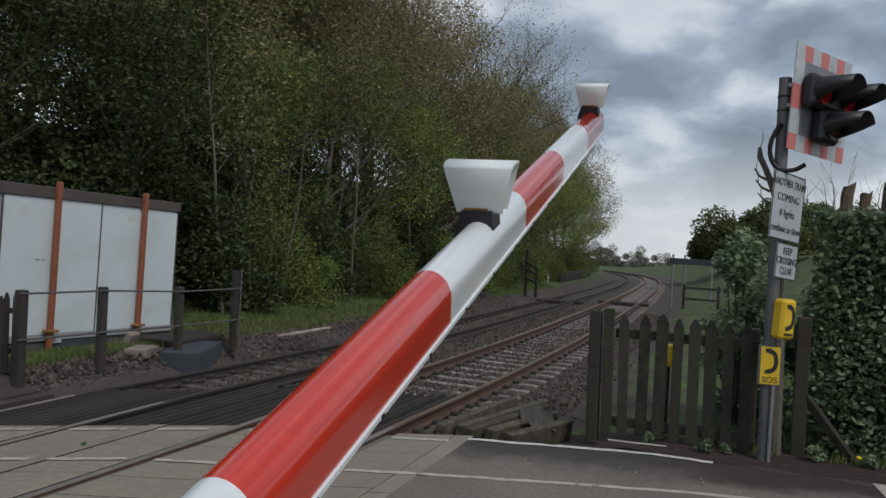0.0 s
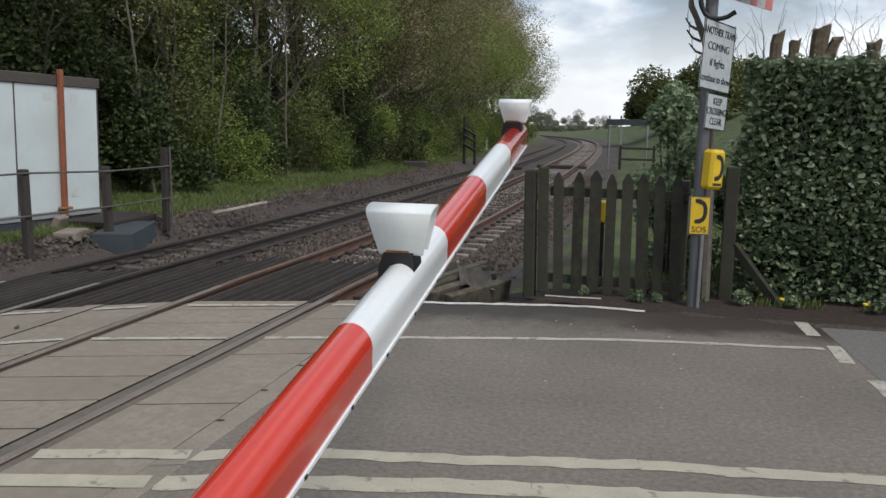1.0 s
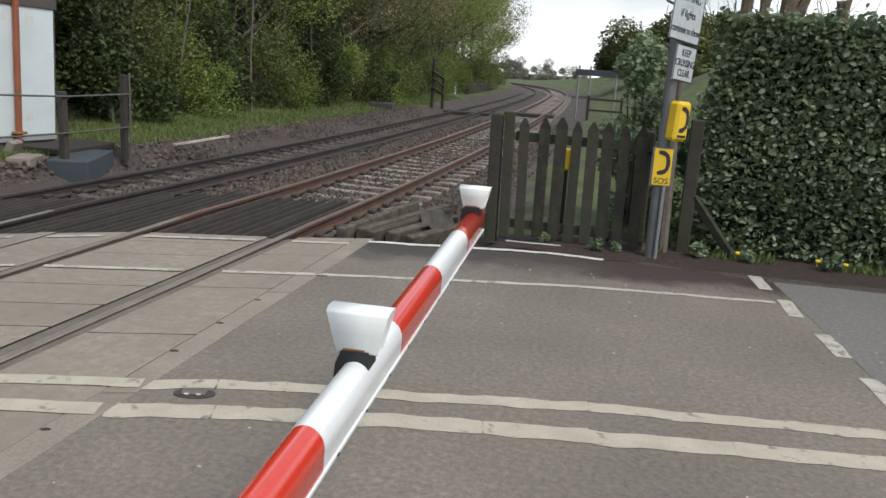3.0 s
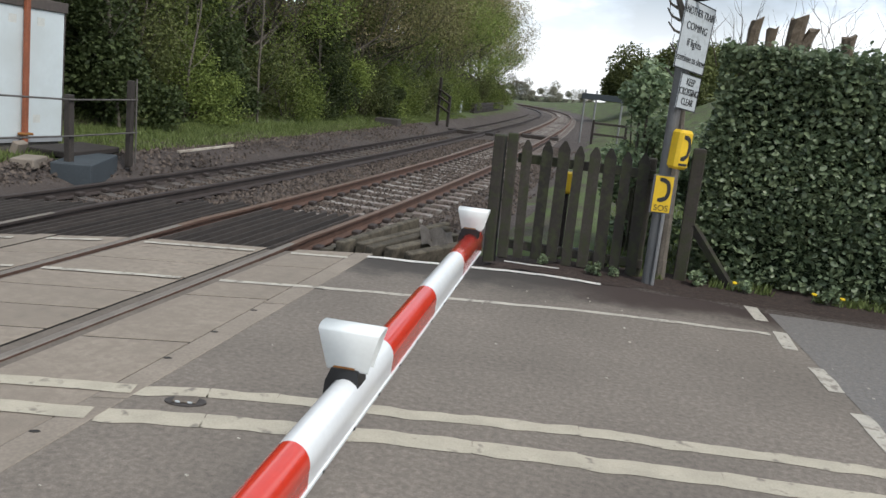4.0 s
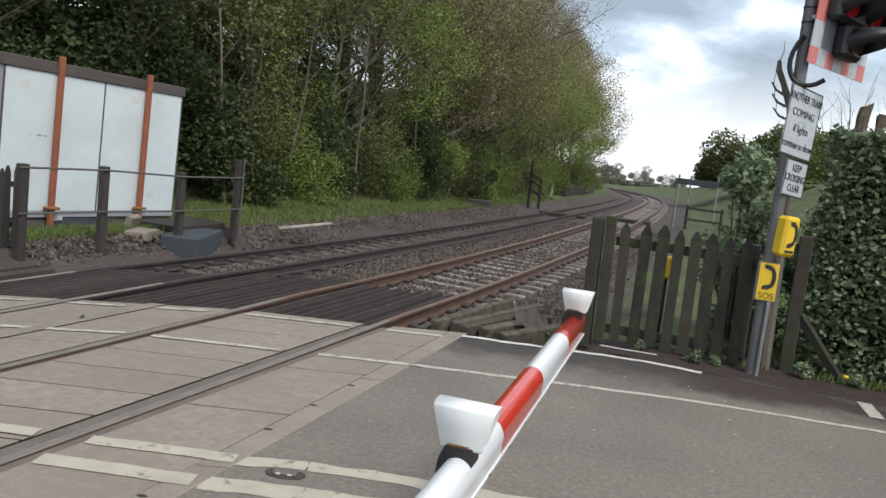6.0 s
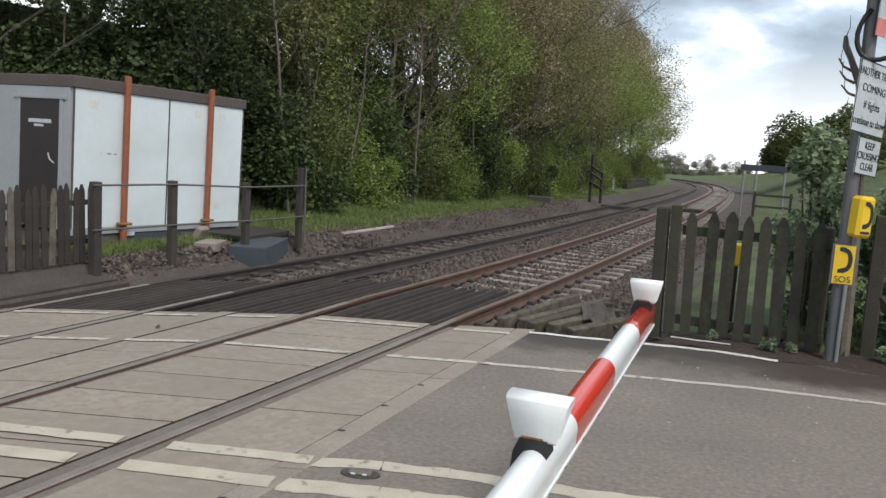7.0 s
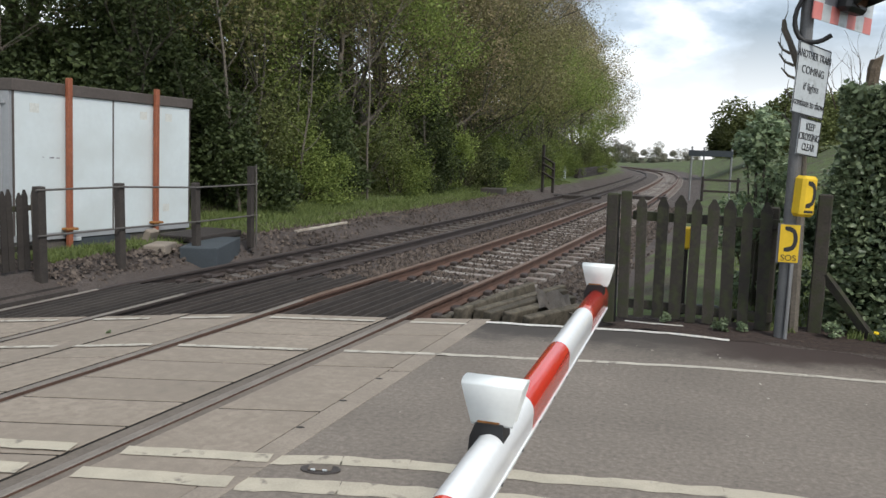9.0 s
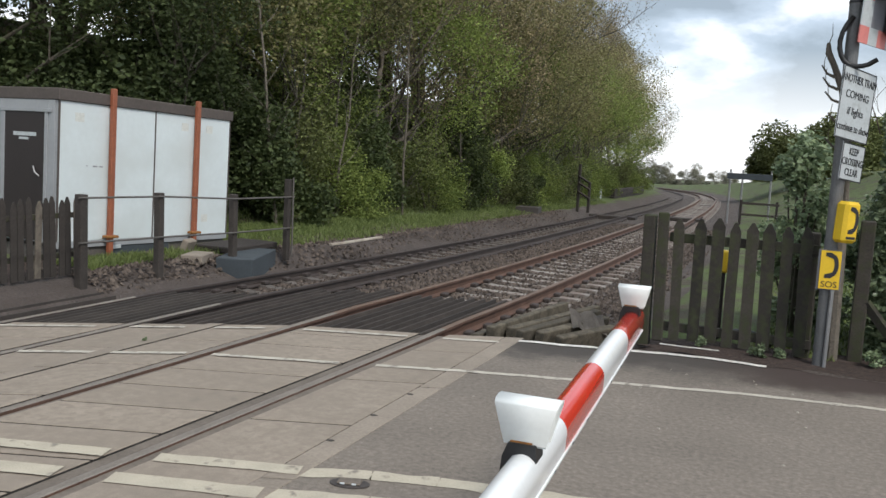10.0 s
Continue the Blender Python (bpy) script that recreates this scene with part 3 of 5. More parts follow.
def clip_mesh():
    bm = bmesh.new()
    for s in (-1, 1):
        for t in (-1, 1):
            box(bm, (s * HALF + t * 0.11 - 0.05, -0.07, -0.16), (s * HALF + t * 0.11 + 0.05, 0.07, -0.10), None, 0.012)
    return mesh_of(bm, "fastening", M["rail_dark"])


def build_track(name, off, label, mats, mat_s, y_first):
    t = thing(name, pose(0, 0, 0), label, "railway track", kind="structure")
    rail("rail", off + HALF, -12, 190, mats, t)
    rail("rail", off - HALF, -12, 190, mats, t)
    sm, cm = sleeper_mesh(mat_s), clip_mesh()
    y = y_first
    while y < 118:
        p, d = on_line(y, off), line_dir(y)
        m = Matrix.Translation(p) @ pose(0, 0, 0, 0, 0, -math.degrees(math.atan2(d.x, d.y)))
        m = m @ pose(0, 0, random.uniform(-0.012, 0.006), random.uniform(-1, 1), 0, random.uniform(-1, 1))
        s = new("sleeper", sm); s.parent = t; s.matrix_basis = m
        if y < 45:
            c = new("fastening", cm); c.parent = t; c.matrix_basis = m
        y += 0.62
    return t


build_track("near_track", 0.0, "rusty rails on pale concrete sleepers in stone ballast", [M["rail_rust"], M["rail_head_rust"], M["rail_head"]], M["sleeper"], 9.0)
build_track("far_track", -GAP, "dark brown rails on dark sleepers in stone ballast", [M["rail_dark"], M["rail_dark"], M["rail_head"]], M["sleeper_dark"], 8.2)


# ---- barrier ----
PIVOT = (2.423, -1.696, 0.943)
ARM_YAW = math.degrees(math.atan2(0.095, 1.0))
BANDS = [7.0, 6.34, 5.61, 4.84, 3.97, 3.045, 2.1, 1.15, 0.3]


def arm_section():
    """Across the boom, from the lower edge round the top to the other lower edge; the shoulder on the right is the origin."""
    pts = [(-0.103, -0.085)]
    for i in range(17):
        a = math.pi * 1.06 - math.pi * 1.14 * i / 16
        pts.append((-0.052 + 0.055 * math.cos(a), -0.020 + 0.064 * math.sin(a)))
    pts.append((-0.001, -0.085))
    return pts


def build_barrier():
    stand = thing("barrier_pedestal", pose(PIVOT[0] - 0.06, PIVOT[1], 0, 0, 0, ARM_YAW), "grey steel barrier machine cabinet beside the road", "barrier machine")
    part("cabinet", boxm((-0.25, -0.75, 0.0), (0.25, -0.1, 1.15), 0.02), M["cabin_grey"], stand)
    part("base", boxm((-0.35, -0.85, -0.1), (0.35, 0.0, 0.05), 0.02), M["kerb"], stand, "concrete base")
    arm = thing("barrier_boom", pose(*PIVOT, 0, 0, ARM_YAW), "red and white banded barrier boom with white hooded lamps", "barrier boom")
    sec = arm_section()
    n = len(sec)
    for k, (s1, s0) in enumerate(zip(BANDS, BANDS[1:])):
        bm = bmesh.new()
        a = [bm.verts.new((u, s0, v)) for u, v in sec]
        b = [bm.verts.new((u, s1, v)) for u, v in sec]
        for i in range(n - 1):
            bm.faces.new((a[i], a[i + 1], b[i + 1], b[i])).smooth = 1 <= i <= 17
        if k == 0:
            bm.faces.new(b[::-1])
        if k == len(BANDS) - 2:
            bm.faces.new(a)
        bmesh.ops.recalc_face_normals(bm, faces=bm.faces[:])
        part("band", bm, M["boom_red"] if k % 2 == 0 else M["boom_white"], arm)
    part("lower_plate", boxm((-0.104, 0.3, -0.098), (0.004, 6.98, -0.083), 0.003), M["boom_white"], arm, "white plate along the underside")
    bm = bmesh.new()
    y = 0.6
    while y < 6.9:
        box(bm, (0.003, y, -0.096), (0.0065, y + 0.012, -0.088))
        y += 0.29
    tagged(part("rivets", bm, M["black"], arm, "row of small dark rivets"), kind="stuff")
    for s, q in ((4.47, 0.96), (6.86, 0.86)):
        bm = bmesh.new()
        prism(bm, [(-0.125, -0.05), (-0.118, 0.03), (-0.10, 0.076), (-0.012, 0.076), (-0.008, 0.018), (-0.03, 0.038), (-0.052, 0.0445), (-0.085, 0.036), (-0.107, -0.01), (-0.108, -0.05)], s - 0.045, s + 0.045, "xz")
        part("lamp_bracket", bm, M["black"], arm, "black lamp bracket")
        hood = bmesh.new()
        prof = []
        for i in range(9):
            a = math.pi * i / 8
            prof.append((-0.05 * math.cos(a), 0.188 + 0.014 * math.sin(a)))
        prof = [(-0.036, 0.070)] + [(-0.045, 0.13)] + prof + [(0.045, 0.13), (0.036, 0.070)]
        rows = []
        for inner in (0, 1):
            for side in (-1, 1):
                rows.append([hood.verts.new((-0.050 + 0.02 * (0.96 - q) + q * side * (0.070 + (v - 0.070) * 0.27), s + u * (1 - 0.12 * inner), 0.073 + (v - 0.070) * (1.06 if q > 0.9 else 0.92) - 0.006 * inner)) for u, v in prof])
        for i in range(len(prof) - 1):
            hood.faces.new((rows[0][i], rows[1][i], rows[1][i + 1], rows[0][i + 1])).smooth = True
            hood.faces.new((rows[2][i], rows[2][i + 1], rows[3][i + 1], rows[3][i])).smooth = True
            for a, b in ((0, 2), (1, 3)):
                hood.faces.new((rows[a][i], rows[a][i + 1], rows[b][i + 1], rows[b][i]))
        bmesh.ops.recalc_face_normals(hood, faces=hood.faces[:])
        h = part("lamp_hood", hood, M["hood"], arm, "white hood with a rust stain at its foot")
        bm = bmesh.new()
        box(bm, (-0.095, s - 0.0385, 0.072), (-0.025, s - 0.0345, 0.082))
        part("rust_stain", bm, M["rust"], h)
        bm = bmesh.new()
        tube(bm, [(-0.09, s, 0.133), (-0.01, s, 0.133)], 0.034, 14)
        part("lens", bm, M["lens_red"], arm, "dark red lens")
    return arm


ARM = build_barrier()


# ---- timber gate and fence by the line ----
def picket(h, w=0.10, d=0.022, point=0.09):
    bm = bmesh.new()
    prism(bm, [(-w / 2, 0), (w / 2, 0), (w / 2, h - point), (w * 0.12, h), (-w * 0.12, h), (-w / 2, h - point)], -d / 2, d / 2, "xz")
    return bm


def build_gate():
    g = thing("picket_gate", pose(0.78, 9.60, 0), "weathered grey-green timber picket gate, closed", "gate")
    for i, (x, h) in enumerate(((0.43, 1.35), (0.63, 1.35), (0.81, 1.36), (0.98, 1.35), (1.16, 1.35), (1.34, 1.34), (1.51, 1.35), (1.69, 1.35))):
        part("picket", picket(h - 0.02, 0.108 + 0.010 * (i % 3), point=0.085 + 0.012 * (i % 2)), M["timber"], g, at=pose(x, -0.03, 0.012 + 0.012 * (i % 3), random.uniform(-1, 1), -0.8 + random.uniform(-0.8, 0.8), 0))
    for z in (1.08, 0.10):
        part("cross_rail", boxm((0.30, -0.012, z), (1.80, 0.04, z + 0.10), 0.006), M["timber"], g)
    g2 = thing("gate_post", pose(0.88, 9.62, -0.1), "thick weathered timber gate post", "post", group="gate posts")
    part("post", boxm((-0.065, -0.07, 0), (0.06, 0.07, 1.46), 0.014), M["timber"], g2, at=pose(0, 0, 0, 0, -0.8, 0))
    part("board", boxm((0.10, -0.07, 0.08), (0.215, -0.02, 1.49), 0.010), M["timber"], g2, at=pose(0, 0, 0, 0, -1.2, 0))
    g3 = thing("gate_post", pose(2.50, 9.68, -0.1), "thick weathered timber gate post", "post", group="gate posts")
    part("post", boxm((-0.07, -0.07, 0), (0.07, 0.07, 1.40), 0.012), M["timber"], g3)
    p = thing("fence_post", pose(2.99, 9.84, -0.1), "weathered timber post with a slanting brace", "post")
    part("post", boxm((-0.07, -0.06, 0), (0.07, 0.06, 1.55), 0.012), M["timber"], p)
    bm = bmesh.new()
    tube(bm, [(0.05, -0.02, 0.72), (0.56, -0.04, 0.08)], 0.055, 4)
    part("brace", bm, M["timber"], p)
    lamp = thing("lineside_telephone", pose(1.56, 10.4, -0.22), "small yellow telephone box on a post behind the gate", "telephone")
    part("box", boxm((-0.06, -0.05, 0.92), (0.06, 0.05, 1.18), 0.02), M["yellow"], lamp)
    part("post", boxm((-0.03, -0.03, 0), (0.03, 0.03, 0.92), 0.005), M["timber_dark"], lamp)


build_gate()
bm = bmesh.new()
tube(bm, [(1.55 + 0.62 * i / 12, 9.95 + 0.05 * math.sin(i * 0.9), 0.02 + 0.10 * math.sin(math.pi * i / 12)) for i in range(13)], 0.045, 8)
tagged(part("black_hose", bm, M["black"], smooth=True), "black corrugated hose lying behind the gate", "hose")


# ---- signal pole ----
def letters(text, size, m, parent, mat="ink", align="CENTER", squash=1.0):
    cu = bpy.data.curves.new("lettering", "FONT")
    cu.body, cu.size, cu.align_x, cu.align_y, cu.extrude = text, size, align, "CENTER", 0.0015
    cu.materials.append(M[mat])
    ob = new("lettering", cu)
    ob.parent = parent
    ob.matrix_basis = m @ Matrix.Diagonal((squash, 1, 1, 1))
    dg = bpy.context.evaluated_depsgraph_get()
    me = bpy.data.meshes.new_from_object(ob.evaluated_get(dg))
    bpy.data.objects.remove(ob)
    # one object a letter: pieces that lie over one another (the dot of an i) stay together
    src = bmesh.new()
    src.from_mesh(me)
    left, pieces = set(src.verts), []
    while left:
        todo = [left.pop()]
        piece = list(todo)
        while todo:
            for e in todo.pop().link_edges:
                for v in e.verts:
                    if v in left:
                        left.discard(v); todo.append(v); piece.append(v)
        pieces.append([min(v.co.x for v in piece), max(v.co.x for v in piece), piece])
    pieces.sort(key=lambda p: p[0])
    glyphs = []
    for lo, hi, vs in pieces:
        if glyphs and lo < glyphs[-1][0] - 0.3 * min(hi - lo, 0.02):
            glyphs[-1] = [max(hi, glyphs[-1][0]), glyphs[-1][1] + vs]
        else:
            glyphs.append([hi, vs])
    for _, vs in glyphs:
        bm = bmesh.new()
        made = {v: bm.verts.new(v.co) for v in vs}
        for f in {f for v in vs for f in v.link_faces}:
            bm.faces.new([made[v] for v in f.verts])
        part("letter", bm, M[mat], parent, at=m @ Matrix.Diagonal((squash, 1, 1, 1)))
    src.free()


def handset(bm, w, h, m):
    """The outline of a telephone receiver, seen from its side."""
    pts = []
    for i in range(9):
        a = radians(-62 + 124 * i / 8)
        pts.append((w * (0.10 + 0.36 * math.cos(a)), h * 0.40 * math.sin(a) / math.sin(radians(62))))
    out = [(-w * 0.30, -h * 0.5), (w * 0.02, -h * 0.5)] + pts + [(w * 0.02, h * 0.5), (-w * 0.30, h * 0.5), (-w * 0.30, h * 0.36), (w * 0.0, h * 0.30)]
    for i in range(7):
        a = radians(50 - 100 * i / 6)
        out.append((w * (-0.02 + 0.24 * math.cos(a)), h * 0.26 * math.sin(a) / math.sin(radians(50))))
    out += [(w * 0.0, -h * 0.30), (-w * 0.30, -h * 0.36)]
    vs = [bm.verts.new(m @ Vector((x, y, 0))) for x, y in out]
    vt = [bm.verts.new(m @ Vector((x, y, 0.0025))) for x, y in out]
    bm.faces.new(vt)
    for i in range(len(vs)):
        j = (i + 1) % len(vs)
        bm.faces.new((vs[i], vs[j], vt[j], vt[i]))


def build_pole():
    p = thing("signal_pole", pose(2.67, 9.40, 0), "tall grey steel pole with crossing signs", "signal pole")
    bm = bmesh.new()
    tube(bm, [(0, 0, -0.1), (0, 0, 3.86)], 0.062, 16)
    part("pole", bm, M["pole"], p, smooth=False)
    for z in (3.52, 3.66):
        bm = bmesh.new()
        tube(bm, [(0, 0, z), (0, 0, z + 0.02)], 0.068, 16)
        part("clamp", bm, M["black"], p)
    bm = bmesh.new()
    tube(bm, [(0.05, -0.07, -0.05), (0.055, -0.075, 0.78)], 0.02, 8)
    part("conduit", bm, M["steel"], p)
    bm = bmesh.new()
    loop = [(-0.01, 3.39), (-0.06, 3.32), (-0.094, 3.24), (-0.108, 3.16), (-0.104, 3.09), (-0.086, 3.03), (-0.056, 2.975), (-0.01, 2.94), (0.05, 2.925), (0.11, 2.93), (0.157, 2.945), (0.228, 2.99)]
    pts = [(x, -0.075 + 0.02 * max(0.0, x), z) for x, z in loop]
    tube(bm, pts, 0.024, 8)
    part("cable", bm, M["black"], p, "black looping cable", smooth=True)

    face = 63.0          # signs turned to the road
    def plate(name, cx, cz, w, h, mat, label, back="sign_back"):
        m = pose(cx, (cx * math.sin(radians(face)) - 0.070) / math.cos(radians(face)), cz, 90, 0, face) @ pose(0, 0, 0, 0, 0, -5.5)
        bm = bmesh.new()
        box(bm, (-w / 2, -h / 2, -0.004), (w / 2, h / 2, 0.004), None, 0.002)
        s = part(name, bm, M[mat], p, label, at=m)
        bm = bmesh.new()
        for lo, hi in (((-w / 2, h / 2 - 0.012, 0.0042), (w / 2, h / 2, 0.0062)), ((-w / 2, -h / 2, 0.0042), (w / 2, -h / 2 + 0.012, 0.0062)), ((-w / 2, -h / 2, 0.0042), (-w / 2 + 0.012, h / 2, 0.0062)), ((w / 2 - 0.012, -h / 2, 0.0042), (w / 2, h / 2, 0.0062))):
            box(bm, lo, hi)
        part("border", bm, M["ink"], s)
        return s

    s = plate("warning_sign", 0.085, 2.565, 0.63, 0.675, "sign_white", "white warning sign with black capital lettering")
    for t, y, z in (("ANOTHER TRAIN", 0.23, 0.105), ("COMING", 0.085, 0.105), ("if lights", -0.07, 0.105), ("continue to show", -0.225, 0.105)):
        letters(t, z, pose(0, y, 0.007), s, squash=0.80 if len(t) > 10 else 1.05)
    s = plate("clear_sign", 0.105, 2.02, 0.43, 0.36, "sign_white", "white sign with black lettering")
    for t, y in (("KEEP", 0.10), ("CROSSING", 0.0), ("CLEAR", -0.10)):
        letters(t, 0.10, pose(0, y, 0.007), s, squash=0.85)
    # telephone sign, facing the road's far side
    bm = bmesh.new()
    box(bm, (-0.098, -0.004, -0.20), (0.122, 0.006, 0.198), None, 0.002)
    mount = part("sign_mount", bm, M["sign_back"], p, at=pose(0.0, -0.085, 0.975, 0, 0, 6))
    bm = bmesh.new()
    box(bm, (-0.092, -0.011, -0.188), (0.092, -0.006, 0.188), None, 0.002)
    tel = part("telephone_sign", bm, M["yellow"], p, "yellow sign with a black telephone receiver", at=pose(0.015, -0.085, 0.975, 0, 0, 6))
    bm = bmesh.new()
    handset(bm, 0.16, 0.25, pose(0.0, -0.0115, 0.045, 90, 0, 0))
    bmesh.ops.recalc_face_normals(bm, faces=bm.faces[:])
    part("receiver_symbol", bm, M["ink"], tel)
    letters("SOS", 0.085, pose(0, -0.0125, -0.145, 90, 0, 0), tel)
    # telephone box
    bm = bmesh.new()
    box(bm, (-0.085, -0.085, -0.20), (0.085, 0.085, 0.20), None, 0.03)
    tb = part("telephone_box", bm, M["yellow"], p, "yellow rounded telephone box", at=pose(0.115, -0.06, 1.45, 0, 3, 38))
    bm = bmesh.new()
    handset(bm, 0.13, 0.26, pose(0.0, -0.086, 0.02, 90, 0, 0))
    bmesh.ops.recalc_face_normals(bm, faces=bm.faces[:])
    part("receiver_symbol", bm, M["ink"], tb)
    bm = bmesh.new()
    box(bm, (-0.05, -0.088, -0.16), (0.05, -0.0855, -0.135))
    part("label_bar", bm, M["ink"], tb)

    # lights
    lt = thing("crossing_lights", pose(3.007, 9.707, 3.635, 90, 0, 57) @ pose(0, 0, 0, 0, 0, -4.5), "black crossing lights on a red and white edged board", "traffic light")
    W, H, E = 0.50, 0.53, 0.16
    part("board", boxm((-W + E, -H + E, -0.006), (W - E, H - E, 0.006)), M["board_grey"], lt)

    def block(lo, hi, k):
        part("edge_block", boxm((*lo, -0.006), (*hi, 0.006)), M["board_red"] if k % 2 else M["sign_white"], lt)
    for i in range(7):
        a, b = -W + 2 * W * i / 7, -W + 2 * W * (i + 1) / 7
        block((a, H - E), (b, H), i)
        block((a, -H), (b, -H + E), i + 1)
    for i in range(3):
        a, b = -H + E + 2 * (H - E) * i / 3, -H + E + 2 * (H - E) * (i + 1) / 3
        block((-W, a), (-W + E, b), i)
        block((W - E, a), (W, b), i)
    bm = bmesh.new()
    box(bm, (-0.38, -0.09, 0.006), (0.38, 0.24, 0.16), None, 0.04)
    box(bm, (-0.17, -0.41, 0.006), (0.17, -0.07, 0.16), None, 0.04)
    part("housing", bm, M["black"], lt)
    for x, y, lens in ((-0.215, 0.075, "lens_red"), (0.215, 0.075, "lens_red"), (0.0, -0.24, "lens_dark")):
        bm = bmesh.new()
        seg = 18
        ring = []
        for r, inner in ((0.150, 0), (0.142, 1)):
            for end in (0, 1):
                row = []
                for i in range(seg + 1):
                    a = radians(-50 + 280 * i / seg)
                    reach = 0.19 + 0.33 * min(1.0, max(0.0, (math.sin(a) + 0.75) / 0.95)) if end else 0.13
                    row.append(bm.verts.new((x + r * math.cos(a) * (1 - 0.06 * end), y + r * math.sin(a) * (1 - 0.10 * end), reach)))
                ring.append(row)
        for i in range(seg):
            bm.faces.new((ring[0][i], ring[0][i + 1], ring[1][i + 1], ring[1][i])).smooth = True
            bm.faces.new((ring[2][i + 1], ring[2][i], ring[3][i], ring[3][i + 1])).smooth = True
            bm.faces.new((ring[1][i], ring[1][i + 1], ring[3][i + 1], ring[3][i]))
        bmesh.ops.recalc_face_normals(bm, faces=bm.faces[:])
        hd = part("lamp_hood", bm, M["black"], lt, "long black hood")
        bm = bmesh.new()
        tube(bm, [(x, y, 0.11), (x, y, 0.175)], 0.125, 18)
        part("lens", bm, M[lens], lt)
    for yy in (0.1, -0.1):
        bm = bmesh.new()
        tube(bm, [(-0.50, yy, -0.03), (-0.30, yy, -0.03)], 0.02, 8)
        part("mounting", bm, M["steel"], lt)


build_pole()


# ---- cabin ----
def build_cabin():
    L, D, Hh = 3.69, 2.6, 2.06
    c = thing("site_cabin", pose(-7.42, 8.80, 0.30, -2.0, 0, 0), "white panelled site cabin on a low plinth", "cabin")
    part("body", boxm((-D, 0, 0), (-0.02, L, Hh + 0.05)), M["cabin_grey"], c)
    for i, (a, b) in enumerate(((0.024, 1.848), (1.874, 3.662))):
        part("side_panel", boxm((-0.021, a, 0.03), (0.0, b, Hh), 0.004), M["cabin"], c)
    part("fascia", boxm((-D - 0.03, -0.03, Hh), (0.03, L + 0.03, Hh + 0.17), 0.01), M["fascia"], c, "dark brown roof fascia")
    part("skirting", boxm((-0.03, 0.0, -0.07), (0.006, L, 0.03), 0.004), M["cabin_grey"], c)
    part("plinth", boxm((-D, 0.05, -0.40), (-0.03, L - 0.05, -0.065)), M["brick"], c, "dark block plinth")
    part("plinth_board", boxm((-0.029, 0.95, -0.31), (-0.01, 2.25, -0.075), 0.004), M["slab_blue"], c, "grey-blue board on the plinth")
    part("vent_cover", boxm((-0.01, 0.95, -0.12), (0.012, 1.2, -0.06), 0.003), M["sign_white"], c)
    for y in (0.0, 1.85, 3.666):
        part("joint_strip", boxm((-0.02, y, 0.02), (0.004, y + 0.022, Hh)), M["fascia"], c)
    for y in (0.915, 2.755):
        o = part("post", boxm((0.035, y - 0.042, -0.34), (0.11, y + 0.042, 2.32), 0.010), M["orange"], c, "orange-painted steel post")
        bm = bmesh.new()
        box(bm, (0.02, y - 0.11, 0.06), (0.15, y + 0.11, 0.10), None, 0.01)
        part("bracket", bm, M["rust"], o)
    for y, z in ((0.28, 1.78), (2.45, 1.80), (3.05, 1.80), (3.0, 0.25)):
        bm = bmesh.new()
        box(bm, (0.0, y, z), (0.003, y + 0.16, z + 0.13))
        part("patch", bm, M["cabin_patch"], c, "faded square patch")
    for lo, hi in (((0.0, 0.62, 1.13), (0.003, 0.70, 1.15)), ((0.0, 0.74, 1.13), (0.003, 0.80, 1.145)), ((0.0, 0.5, 1.14), (0.003, 0.52, 1.15))):
        part("scuff", boxm(lo, hi), M["board_grey"], c)
    # end wall with the door; its shading is put into the darker grey
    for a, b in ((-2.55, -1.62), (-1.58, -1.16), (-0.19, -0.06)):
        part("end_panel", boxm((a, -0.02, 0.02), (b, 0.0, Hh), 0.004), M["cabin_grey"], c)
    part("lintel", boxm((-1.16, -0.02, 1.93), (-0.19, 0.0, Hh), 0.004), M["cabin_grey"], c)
    d = part("door", boxm((-1.09, -0.03, 0.02), (-0.25, -0.003, 1.88), 0.004), M["door"], c, "dark brown door, closed")
    for lo, hi in (((-1.16, -0.04, 0.0), (-1.09, 0.0, 1.93)), ((-0.25, -0.04, 0.0), (-0.19, 0.0, 1.93)), ((-1.22, -0.05, 1.88), (-0.12, 0.0, 1.93))):
        part("door_frame", boxm(lo, hi, 0.004), M["cabin_grey"], c)
    part("door_notice", boxm((-0.90, -0.034, 1.53), (-0.42, -0.031, 1.585)), M["sign_white"], d)
    part("door_notice", boxm((-0.78, -0.034, 1.475), (-0.58, -0.031, 1.51)), M["sign_white"], d)
    bm = bmesh.new()
    tube(bm, [(-0.45, -0.05, 1.10), (-0.39, -0.07, 1.01), (-0.32, -0.05, 0.96)], 0.012, 6)
    part("handle", bm, M["steel"], d, "pale metal handle")


build_cabin()


